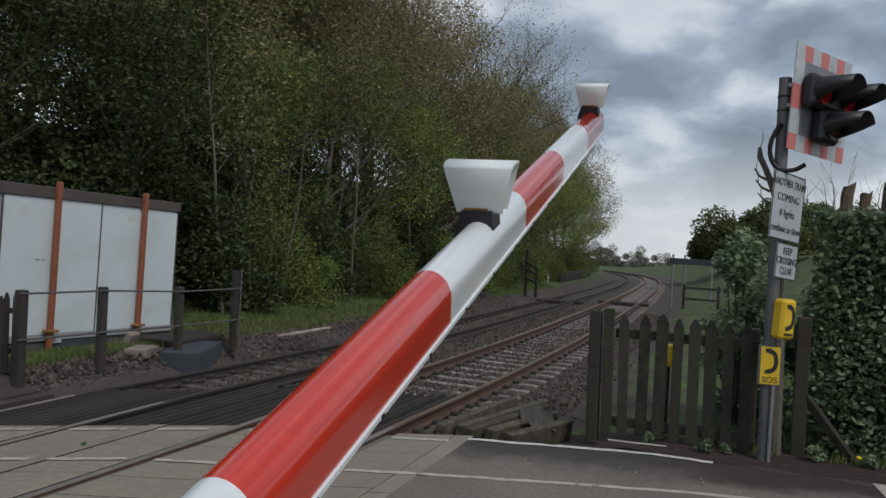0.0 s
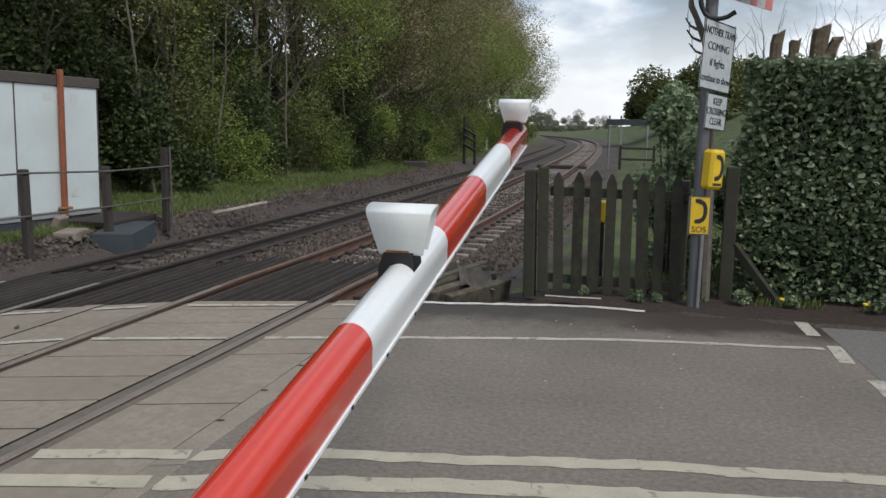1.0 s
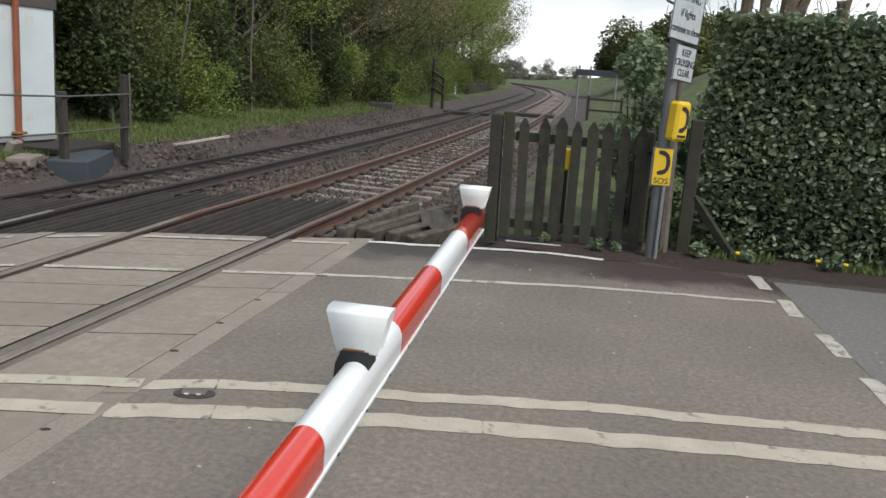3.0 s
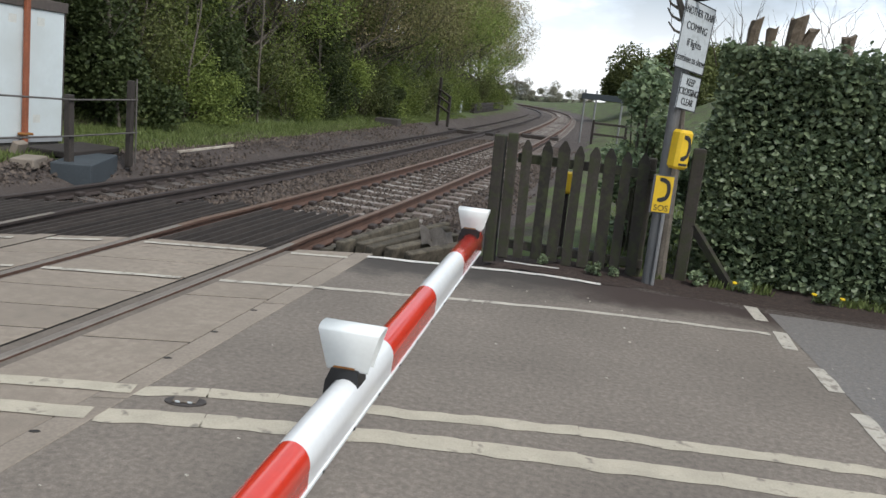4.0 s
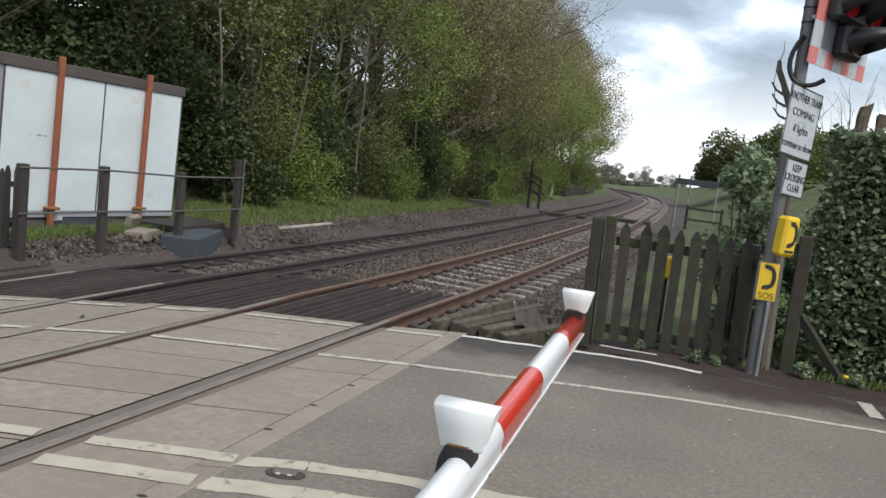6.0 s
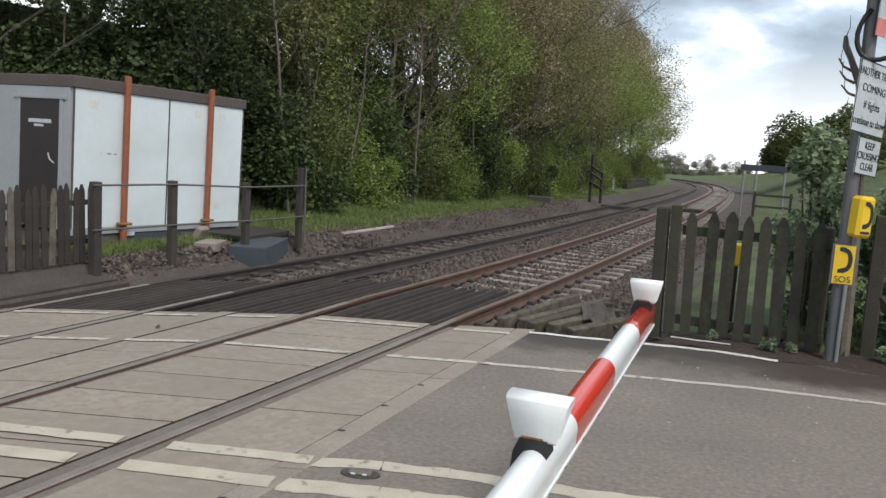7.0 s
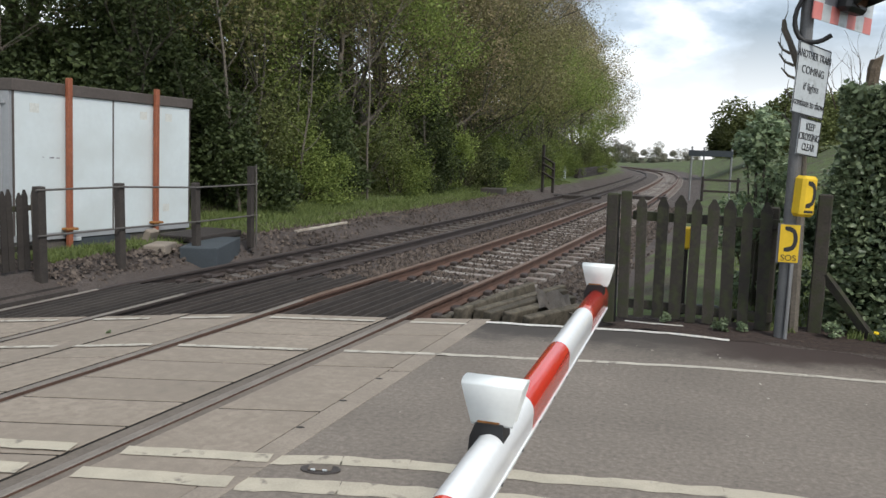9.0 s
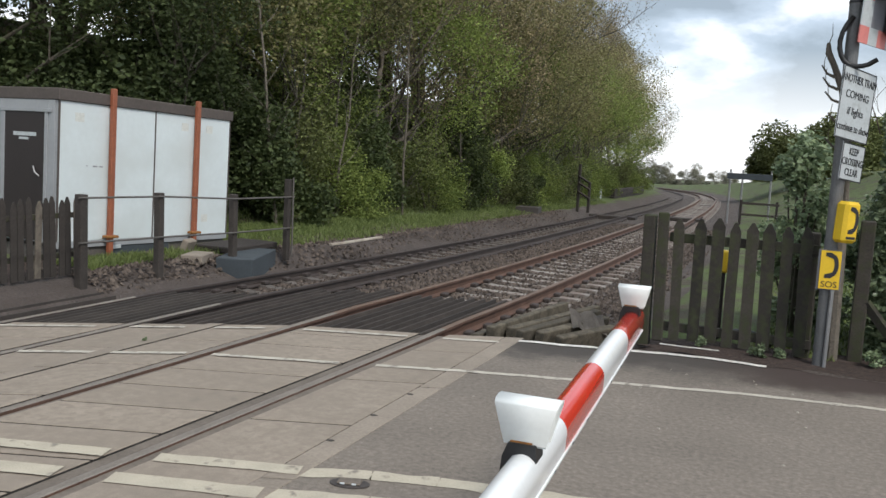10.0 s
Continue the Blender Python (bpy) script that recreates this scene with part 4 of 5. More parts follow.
# ---- railing by the far track, picket fence ----
def build_railing():
    r = thing("post_and_rail_fence", pose(-6.05, 0, 0), "timber posts with two thin metal tube rails", "fence")
    posts = ((8.04, 1.14, 0.06), (9.40, 1.12, 0.055), (11.02, 1.05, 0.055), (12.45, 1.27, 0.05))
    for y, h, w in posts:
        part("post", boxm((-w, -w, -0.15), (w, w, h), 0.01), M["timber_grey"], r, at=pose(0, y, 0, 0, random.uniform(-1, 1), 0))
    for za, zb in ((1.10, 0.96), (0.52, 0.42)):
        bm = bmesh.new()
        tube(bm, [(0.07, 7.95, za), (0.07, 9.4, za - 0.03), (0.07, 11.0, zb + 0.02), (0.07, 12.56, zb)], 0.014, 8)
        part("rail", bm, M["tube"], r)
    bm = bmesh.new()
    tube(bm, [(0.08, 12.51, -0.1), (0.08, 12.51, 1.30)], 0.016, 8)
    part("end_tube", bm, M["tube"], r)
    f = thing("picket_fence", pose(-6.40, 0, 0), "old grey timber picket fence", "fence")
    y, i = 4.6, 0
    while y < 8.35:
        part("picket", picket(1.02 + 0.03 * math.sin(i * 2.1), 0.085, 0.02), M["timber_pale"] if i % 5 == 1 else M["timber_grey"], f, at=pose(0.02 * (i % 2), y, 0.05, random.uniform(-1.5, 1.5), random.uniform(-1, 1), 90))
        y += 0.118
        i += 1
    for z in (0.28, 0.80):
        part("cross_rail", boxm((-0.05, 4.5, z), (-0.01, 8.4, z + 0.07), 0.005), M["timber"], f)


build_railing()


def loose_block(name, at, lo, hi, mat, label, cat, bevel=0.015):
    ob = part(name, boxm(lo, hi, bevel), M[mat], at=at)
    return tagged(ob, label, cat)


loose_block("chamber_lid", pose(-6.14, 11.5, 0.0, 0, 0, 22), (-0.30, -0.70, -0.30), (0.30, 0.70, 0.05), "slab_blue", "blue-grey concrete cable chamber lid", "chamber cover")
loose_block("concrete_block", pose(-6.42, 10.62, 0.03, 0, 0, 20), (-0.17, -0.26, -0.08), (0.17, 0.26, 0.07), "kerb", "weathered flat concrete block in the gravel", "concrete block")
loose_block("concrete_block", pose(-7.05, 11.10, 0.13, 0, 24, 8), (-0.06, -0.13, -0.10), (0.06, 0.13, 0.10), "kerb", "tilted concrete block leaning by the cabin", "concrete block")
loose_block("timber_walkway", pose(-6.80, 11.95, 0.06, 0, 0, 2), (-0.40, -0.55, -0.05), (0.40, 0.75, 0.05), "timber_dark", "low dark timber platform by the cabin", "walkway")
loose_block("fallen_plank", pose(-5.85, 14.5, 0.05, 3, 0, -14), (-0.035, -0.70, -0.03), (0.035, 0.70, 0.01), "timber_white", "pale plank lying in the grass", "plank", 0.005)

# ---- anti-trespass timbers beyond the deck ----
guards = thing("trespass_guard", pose(0, 0, 0), "rows of dark sharp-edged timbers between the rails", "trespass guard")


def slat(x, y0, y1, w=0.085, h=0.10, mat="timber_dark", dz=0.0):
    bm = bmesh.new()
    prism(bm, [(-w / 2, -0.14), (w / 2, -0.14), (w * 0.15, h - 0.14), (-w * 0.15, h - 0.14)], 0, 1, "xz")
    a, b = on_line(y0, x), on_line(y1, x)
    for v in bm.verts:
        q = a.lerp(b, v.co.y)
        v.co = Vector((q.x + v.co.x, q.y, q.z + v.co.z + dz))
    part("slat", bm, M[mat], guards)


def far_edge(x):
    return FAR_END + SKEW * x + 0.04


for i in range(9):
    o = -0.54 + 0.135 * i
    slat(o, far_edge(line_x(8) + o), 10.75 + 0.42 * o, dz=0.02)
for i in range(9):
    o = -HALF - 0.22 - 0.15 * i
    slat(o, far_edge(line_x(8) + o), 11.0 + 0.42 * o + 0.2 * (i % 3), dz=0.02)
for i in range(8):
    o = -GAP + 0.50 - 0.145 * i
    slat(o, far_edge(line_x(7) + o), 10.6 + 0.42 * o, dz=0.04, mat="timber_grey")
for i in range(10):
    o = -GAP - HALF - 0.25 - 0.15 * i
    slat(o, far_edge(line_x(7) + o), 8.6 + 0.35 * o + 1.2, dz=0.0)
# baulks beside the near track
for i, (xa, ya, xb, yb, z) in enumerate(((-0.70, 8.55, -0.49, 10.56, 0.0), (-0.56, 8.62, -0.28, 10.4, 0.05), (-0.40, 8.8, 0.02, 10.8, 0.07), (-0.26, 8.72, 0.16, 10.3, 0.03), (-0.08, 8.85, 0.30, 10.2, 0.06), (0.12, 8.9, 0.55, 9.9, -0.01))):
    bm = bmesh.new()
    box(bm, (-0.05, 0, -0.22), (0.05, math.hypot(xb - xa, yb - ya), 0.04 + 0.04 * (i % 2)), None, 0.010)
    tagged(part("timber_baulk", bm, M["timber_baulk"], at=pose(xa, ya, z - 0.05, 1.5 * (i % 2), 3 * (i - 1), -math.degrees(math.atan2(xb - xa, yb - ya)))), "weathered timber baulk laid beside the rail", "timber", group="baulks beside the rail")

bm = bmesh.new()
cols = []
for i in range(7):
    cols.append([bm.verts.new((0.09 * i, 0.5 * j, 0.07 * math.sin(i * 1.9 + j) + 0.05 * j)) for j in (0, 0.5, 1)])
for a, b in zip(cols, cols[1:]):
    for k in (0, 1):
        bm.faces.new((a[k], b[k], b[k + 1], a[k + 1]))
bmesh.ops.solidify(bm, geom=bm.faces[:], thickness=0.012)
tagged(part("crumpled_sheet", bm, M["sheet"], at=pose(0.14, 9.35, 0.03, 10, 6, 24) @ Matrix.Diagonal((0.75, 1.1, 0.45, 1))), "crumpled grey sheet lying by the timbers", "sheet")

# ---- surface of the road: patches, studs, litter ----
def patch(name, mat, x0, x1, y_lo, y_hi, z, seed, parent):
    """A thin skin on the road with an uneven outline between two edges."""
    bm = bmesh.new()
    n = int((x1 - x0) / 0.08)
    prev = None
    for i in range(n + 1):
        x = x0 + (x1 - x0) * i / n
        fade = min(1.0, 6 * i / n, 6 * (n - i) / n)
        lo, hi = y_lo(x) + 0.14 * noise.noise((x * 1.7, seed, 0)) + 0.05 * noise.noise((x * 7, seed, 0)), y_hi(x) + 0.04 * noise.noise((x * 5, seed + 3, 0))
        mid = (lo + hi) / 2
        cur = [bm.verts.new((x, mid + (lo - mid) * fade, z)), bm.verts.new((x, mid + (hi - mid) * fade, z))]
        if prev:
            bm.faces.new((prev[0], cur[0], cur[1], prev[1]))
        prev = cur
    return part(name, bm, mat, parent)


patch("fallen_debris", M["debris"], 2.3, 9.5, lambda x: road_edge(x) - 0.16 - 0.03 * x, lambda x: road_edge(x) + 0.2, 0.0035, 9, road)
patch("soil_strip", M["soil"], 0.9, 9.5, lambda x: road_edge(x) - 0.02 - 0.02 * x, lambda x: road_edge(x) + 0.9, 0.005, 5, road)
bm = bmesh.new()
vs = [bm.verts.new((x, y, 0.003)) for x, y in ((3.86, 8.95), (4.05, 7.9), (4.25, 6.8), (4.5, 5.4), (6.0, -6.0), (30, -6.0), (30, 11.0), (6.0, 9.3))]
bm.faces.new(vs[::1])
bm.normal_update()
for f in bm.faces:
    if f.normal.z < 0:
        f.normal_flip()
part("side_surface", bm, M["asphalt_side"], road)


def build_stud():
    t = thing("road_stud", pose(0.32, 4.385, -0.002, 0, 0, 17), "dark metal road stud with two glass reflectors", "road stud")
    bm = bmesh.new()
    tube(bm, [(0, 0, 0.0), (0, 0, 0.012)], 0.12, 20)
    for v in bm.verts:
        v.co.y *= 0.55
    part("base", bm, M["stud"], t)
    part("saddle", boxm((-0.07, -0.04, 0.012), (0.07, 0.04, 0.026), 0.006), M["rubber"], t)
    for x in (-0.035, 0.035):
        part("reflector", boxm((x - 0.014, -0.045, 0.014), (x + 0.014, -0.036, 0.026), 0.003), M["sign_white"], t)


build_stud()
r_ = random.Random(5)
bm = bmesh.new()
for i in range(60):
    x, y = r_.uniform(0.2, 7.0), r_.uniform(1.8, 8.6)
    q = r_.uniform(0.004, 0.012)
    box(bm, (-q, -q * 0.6, 0), (q, q * 0.6, q * 0.5), pose(x, y, 0.001, 0, 0, r_.uniform(0, 180)))
tagged(part("grit", bm, M["paint"]), "scattered pale grit on the asphalt", "grit", kind="stuff")

# ---- plants ----
rng = np.random.default_rng(7)


def leaf_cloud(points, size, spread, mat, name="crown", fold=0.25, aspect=0.55, up=0.3, oval=False):
    """Small folded leaves at points: two triangles' pairs each, turned at random."""
    n = len(points)
    p = np.asarray(points)
    d = rng.normal(size=(n, 3)); d /= np.linalg.norm(d, axis=1)[:, None]
    d[:, 2] *= 0.7
    nrm = rng.normal(size=(n, 3)); nrm[:, 2] += up * 2
    s = np.cross(d, nrm); s /= np.linalg.norm(s, axis=1)[:, None] + 1e-9
    nn = np.cross(s, d); nn /= np.linalg.norm(nn, axis=1)[:, None] + 1e-9
    L = size * rng.uniform(1 - spread, 1 + spread, size=(n, 1))
    W = L * aspect
    v0 = p - d * L / 2
    v1 = p + s * W / 2 + nn * W * fold
    v2 = p + d * L / 2
    v3 = p - s * W / 2 + nn * W * fold
    if oval:
        a1, a2 = d * L * 0.24, d * L * 0.20
        side = s * W / 2 + nn * W * fold
        side2 = -s * W / 2 + nn * W * fold
        verts = np.stack([v0, p + side - a1, p + side + a2, v2, p + side2 + a2, p + side2 - a1], 1).reshape(-1, 3)
        i = np.arange(n) * 6
        tri = np.concatenate([np.stack([i, i + 1, i + 2], 1), np.stack([i, i + 2, i + 3], 1), np.stack([i, i + 3, i + 4], 1), np.stack([i, i + 4, i + 5], 1)])
    else:
        verts = np.stack([v0, v1, v2, v3], 1).reshape(-1, 3)
        i = np.arange(n) * 4
        tri = np.concatenate([np.stack([i, i + 1, i + 2], 1), np.stack([i, i + 2, i + 3], 1)])
    me = bpy.data.meshes.new(name)
    me.vertices.add(len(verts)); me.vertices.foreach_set("co", verts.astype(np.float32).ravel())
    me.loops.add(len(tri) * 3); me.loops.foreach_set("vertex_index", tri.astype(np.int32).ravel())
    me.polygons.add(len(tri)); me.polygons.foreach_set("loop_start", np.arange(len(tri), dtype=np.int32) * 3)
    me.update(calc_edges=True)
    me.materials.append(mat)
    return me


def grow(bm, base, direction, length, radius, depth, tips, r, bend=0.25, sides=6):
    """A limb that forks; gathers the ends of its twigs."""
    pts, rad = [Vector(base)], [radius]
    d = Vector(direction).normalized()
    n = 4 if depth > 1 else 3
    for i in range(n):
        d = (d + Vector((r.uniform(-bend, bend), r.uniform(-bend, bend), r.uniform(-bend * 0.3, bend * 0.8)))).normalized()
        pts.append(pts[-1] + d * length / n)
        rad.append(radius * (1 - 0.55 * (i + 1) / n))
    tube(bm, pts, rad, max(3, sides), cap=False)
    if depth == 0:
        tips.append((pts[-1], d)); tips.append((pts[-2], d))
        return
    k = r.randint(3, 4) if depth > 1 else r.randint(3, 5)
    for i in range(k):
        at = pts[r.randint(max(1, n - 2), n)] if i else pts[-1]
        a = r.uniform(0, 2 * math.pi)
        out = Vector((math.cos(a), math.sin(a), r.uniform(0.1, 0.9)))
        nd = (d * 0.75 + out * 0.75).normalized()
        grow(bm, at, nd, length * r.uniform(0.55, 0.75), rad[-1] * 0.75, depth - 1, tips, r, bend, sides - 1)


def make_tree(name, height, mat, leaves, leaf, seed, label, spread=1.0, bark="bark", clump=0.55, low=0.12):
    """Trunk with forking limbs, and a crown of clumps of small leaves round the twigs."""
    r = random.Random(seed)
    t = thing(name, pose(0, 0, 0), label, "tree", group="wood beside the railway")
    bm = bmesh.new()
    tips = []
    lean = Vector((r.uniform(-0.12, 0.12), r.uniform(-0.12, 0.12), 1))
    pts, rad = [Vector((0, 0, -0.3))], [0.017 * height]
    for i in range(7):
        pts.append(pts[-1] + Vector((lean.x + r.uniform(-0.08, 0.08), lean.y + r.uniform(-0.08, 0.08), 1)) * height * 0.72 / 7)
        rad.append(0.017 * height * (1 - 0.8 * (i + 1) / 7))
    tube(bm, pts, rad, 8, cap=False)
    nb = 15
    for i in range(nb):
        f = low + (1 - low) * (i + 0.5) / nb
        z = f * (len(pts) - 1)
        p = pts[int(z)].lerp(pts[min(int(z) + 1, 7)], z % 1)
        a = i * 2.4 + r.uniform(-0.4, 0.4)
        ln = height * (0.16 + 0.16 * math.sin(math.pi * (0.2 + 0.75 * f))) * spread
        grow(bm, p, (math.cos(a), math.sin(a), 0.25 + 0.9 * f), ln, 0.006 * height * (1.15 - 0.7 * f), 2, tips, r)
    part("trunk", bm, M[bark], t)
    idx = rng.integers(0, len(tips), leaves)
    base = np.array([tuple(p) for p, d in tips])[idx]
    tagd = np.array([tuple(d) for p, d in tips])[idx]
    off = np.clip(rng.normal(size=(leaves, 3)), -1.4, 1.4) * clump * np.array([1, 1, 0.75]) * (height / 10) ** 0.5
    pts = base + off - tagd * rng.uniform(0, 0.8, size=(leaves, 1))
    pts[:, 2] = np.maximum(pts[:, 2], 0.15)
    c = new("crown", leaf_cloud(pts, leaf, 0.45, mat)); c.parent = t
    return t


def make_bush(name, mat, leaves, leaf, seed, label, rx=1.4, rz=1.8, lumps=9, cat="bush"):
    r = random.Random(seed)
    t = thing(name, pose(0, 0, 0), label, cat, group="undergrowth beside the railway")
    bm = bmesh.new()
    cen = []
    for i in range(lumps):
        a = r.uniform(0, 2 * math.pi)
        q = r.uniform(0.1, 1.0)
        c = Vector((rx * q * math.cos(a), rx * q * math.sin(a), rz * r.uniform(0.12, 1.0) * (1.1 - 0.35 * q)))
        cen.append((c, r.uniform(0.2, 0.6) * min(rx, rz)))
        tube(bm, [(c.x * 0.15, c.y * 0.15, -0.2), (c.x * 0.5, c.y * 0.5, c.z * 0.5), tuple(c)], [0.03, 0.02, 0.008], 4, cap=False)
    part("stem", bm, M["bark"], t)
    idx = rng.integers(0, lumps, leaves)
    cc = np.array([tuple(c) for c, q in cen])[idx]
    rr = np.array([q for c, q in cen])[idx][:, None]
    d = rng.normal(size=(leaves, 3)); d /= np.linalg.norm(d, axis=1)[:, None]
    pts = cc + d * rr * rng.uniform(0.45, 1.1, size=(leaves, 1))
    pts[:, 2] = np.maximum(pts[:, 2], 0.05)
    c = new("crown", leaf_cloud(pts, leaf, 0.4, mat)); c.parent = t
    return t


def plant_wood():
    kinds = [
        make_tree("olive_tree", 11.0, M["leaf_olive"], 26000, 0.13, 1, "tall tree with thin olive spring leaves", 1.0),
        make_tree("brown_tree", 12.0, M["leaf_brown"], 16000, 0.105, 2, "tall twiggy tree, brownish and barely in leaf", 0.9, "bark_pale", clump=0.4),
        make_tree("fresh_tree", 9.0, M["leaf_fresh"], 25000, 0.122, 3, "tree in fresh yellow-green leaf", 1.05),
        make_tree("ivy_tree", 10.0, M["leaf_dark"], 23000, 0.13, 4, "dark tree thickly grown with ivy", 0.85, low=0.05),
        make_tree("bare_tree", 12.5, M["leaf_brown"], 3000, 0.09, 5, "tall bare tree with fine twigs", 0.95, "bark", clump=0.25),
    ]
    places = []
    # (x from the far track, y, kind, scale)
    front = [(-4.6, 14.5, 3, 0.70), (-5.2, 17.0, 0, 0.82), (-4.4, 19.5, 2, 0.75), (-5.0, 22.0, 0, 0.90), (-4.6, 24.5, 1, 0.85), (-4.2, 27.5, 2, 0.85),
             (-4.8, 30.5, 1, 0.92), (-4.0, 34.0, 0, 0.85), (-4.6, 37.5, 2, 0.85), (-4.0, 41.5, 1, 0.85), (-4.3, 46.0, 0, 0.85), (-4.0, 51.0, 2, 0.90), (-4.4, 57.0, 0, 0.9), (-4.4, 63.0, 2, 0.92), (-4.4, 69.0, 1, 0.92), (-4.4, 74.0, 2, 0.9), (-4.2, 79.0, 0, 0.85)]
    back = [(-8.5, 12.0, 3, 1.0), (-11.5, 8.5, 0, 1.0), (-9.0, 16.0, 0, 1.08), (-13.0, 13.0, 3, 1.1), (-8.0, 19.0, 1, 1.0), (-8.2, 22.5, 3, 1.1), (-8.0, 26.5, 0, 1.1), (-7.4, 30.0, 4, 1.15), (-7.6, 33.5, 1, 1.1),
            (-7.0, 38.0, 4, 1.1), (-6.8, 43.0, 1, 1.1), (-6.8, 48.0, 4, 1.1), (-6.8, 54.0, 1, 1.05), (-8.0, 61.0, 4, 1.25), (-8.2, 68.0, 4, 1.25), (-8.5, 76.0, 1, 1.2), (-8.5, 86.0, 0, 1.1), (-12.0, 17.5, 1, 1.15), (-12.0, 24.0, 0, 1.2), (-11.5, 30.0, 1, 1.2), (-15.0, 10.0, 0, 1.1), (-10.5, 37.0, 4, 1.25), (-9.0, 29, 1, 1.1), (-12, 33, 0, 1.15), (-15, 28, 3, 1.2), (-17, 22, 0, 1.2), (-18, 34, 1, 1.25), (-11, 42, 0, 1.15), (-20, 15, 3, 1.2), (-6.5, 45, 4, 1.25), (-6.0, 51, 4, 1.2), (-10.0, 21.0, 3, 1.15), (-10.5, 27.0, 3, 1.2), (-14.0, 20.0, 3, 1.2), (-13.0, 37.0, 3, 1.2), (-9.5, 95.0, 0, 1.1), (-6.5, 92.0, 2, 0.9)]
    r = random.Random(3)
    for lst in (front, back):
        for dx, y, k, s in lst:
            x = line_x(y) - GAP + dx - (1.3 if 13 < y < 30 else 0.3 if y > 30 else 0)
            places.append((kinds[k], x, y, s))
    used = set()
    for src, x, y, s in places:
        m = pose(x, y, ground_z(x, y) - 0.05, r.uniform(-4, 4), r.uniform(-4, 4), r.uniform(0, 360))
        if src not in used:
            src.matrix_basis = m @ Matrix.Diagonal((s, s, s, 1)); used.add(src)
        else:
            c = copy_thing(src, m)
            c.scale = (s, s, s * r.uniform(0.94, 1.06))
    sap = thing("sapling", pose(0, 0, 0), "slender pale sapling at the edge of the wood", "tree", group="wood beside the railway")
    bm = bmesh.new()
    rs = random.Random(77)
    tube(bm, [(0, 0, -0.2), (0.1, 0.05, 1.8), (0.05, 0.2, 3.6), (0.2, 0.15, 5.4), (0.15, 0.3, 7.0)], [0.045, 0.038, 0.03, 0.02, 0.006], 6, cap=False)
    for i in range(12):
        z = 1.4 + 0.45 * i
        a = i * 2.4
        grow(bm, (0.12, 0.15, z), (math.cos(a), math.sin(a), 0.9), 1.3 - 0.06 * i, 0.014, 1, [], rs, 0.25, 4)
    part("stem", bm, M["bark_sapling"], sap)
    first = True
    for i in range(30):
        y = 16 + 1.6 * i + r.uniform(-0.6, 0.6)
        x = line_x(y) - GAP - r.uniform(3.6, 5.6)
        m = pose(x, y, ground_z(x, y) - 0.05, r.uniform(-7, 7), r.uniform(-7, 7), r.uniform(0, 360))
        q = r.uniform(0.7, 1.15)
        if first:
            sap.matrix_basis = m; first = False
        else:
            c = copy_thing(sap, m); c.scale = (q, q, q)
    b1 = make_bush("dark_bush", M["leaf_dark"], 9000, 0.11, 11, "dark evergreen bush at the edge of the wood", 1.5, 2.4)
    b2 = make_bush("green_bush", M["leaf_fresh"], 9000, 0.085, 12, "fresh green bush in spring leaf", 1.5, 2.3, 15)
    b3 = make_bush("olive_bush", M["leaf_moss"], 7000, 0.085, 13, "thin mossy green bush with bare stems", 1.6, 2.5, 14)
    bushes = [(-4.4, 15.2, b1, 1.2), (-5.6, 15.8, b1, 1.35), (-3.7, 17.0, b1, 1.1), (-4.2, 18.2, b3, 1.1), (-3.6, 20.0, b2, 1.0), (-3.9, 21.8, b1, 1.0), (-3.5, 23.6, b3, 1.0), (-3.6, 25.6, b2, 1.0), (-3.4, 27.8, b1, 0.9), (-3.4, 30.0, b2, 1.0),
              (-3.3, 32.5, b3, 1.0), (-3.3, 35.5, b2, 1.0), (-3.2, 39.0, b2, 1.0), (-3.2, 43.0, b1, 1.0), (-3.0, 48.0, b2, 1.1), (-3.0, 54.0, b2, 1.1), (-3.0, 60.0, b3, 1.1), (-3.0, 66.0, b2, 1.1), (-3.0, 72.0, b3, 1.1), (-3.0, 79.0, b2, 1.1), (-2.8, 33.8, b1, 0.8), (-2.8, 41.0, b3, 0.9), (-2.9, 46.0, b2, 0.9), (-7.2, 15.6, b1, 1.4), (-8.5, 12.5, b1, 1.3), (-9.0, 7.0, b1, 1.4), (-6.0, 16.5, b1, 1.6), (-6.5, 20.5, b1, 1.5), (-6.0, 25.0, b1, 1.4), (-5.8, 30.0, b1, 1.4), (-5.4, 36.0, b1, 1.4)]
    used = set()
    for dx, y, src, s in bushes:
        x = line_x(y) - GAP + dx - (1.1 if y < 24 else 0.3)
        m = pose(x, y, ground_z(x, y) - 0.05, 0, 0, r.uniform(0, 360))
        if src not in used:
            src.matrix_basis = m @ Matrix.Diagonal((s, s, s, 1)); used.add(src)
        else:
            c = copy_thing(src, m); c.scale = (s, s, s)


plant_wood()


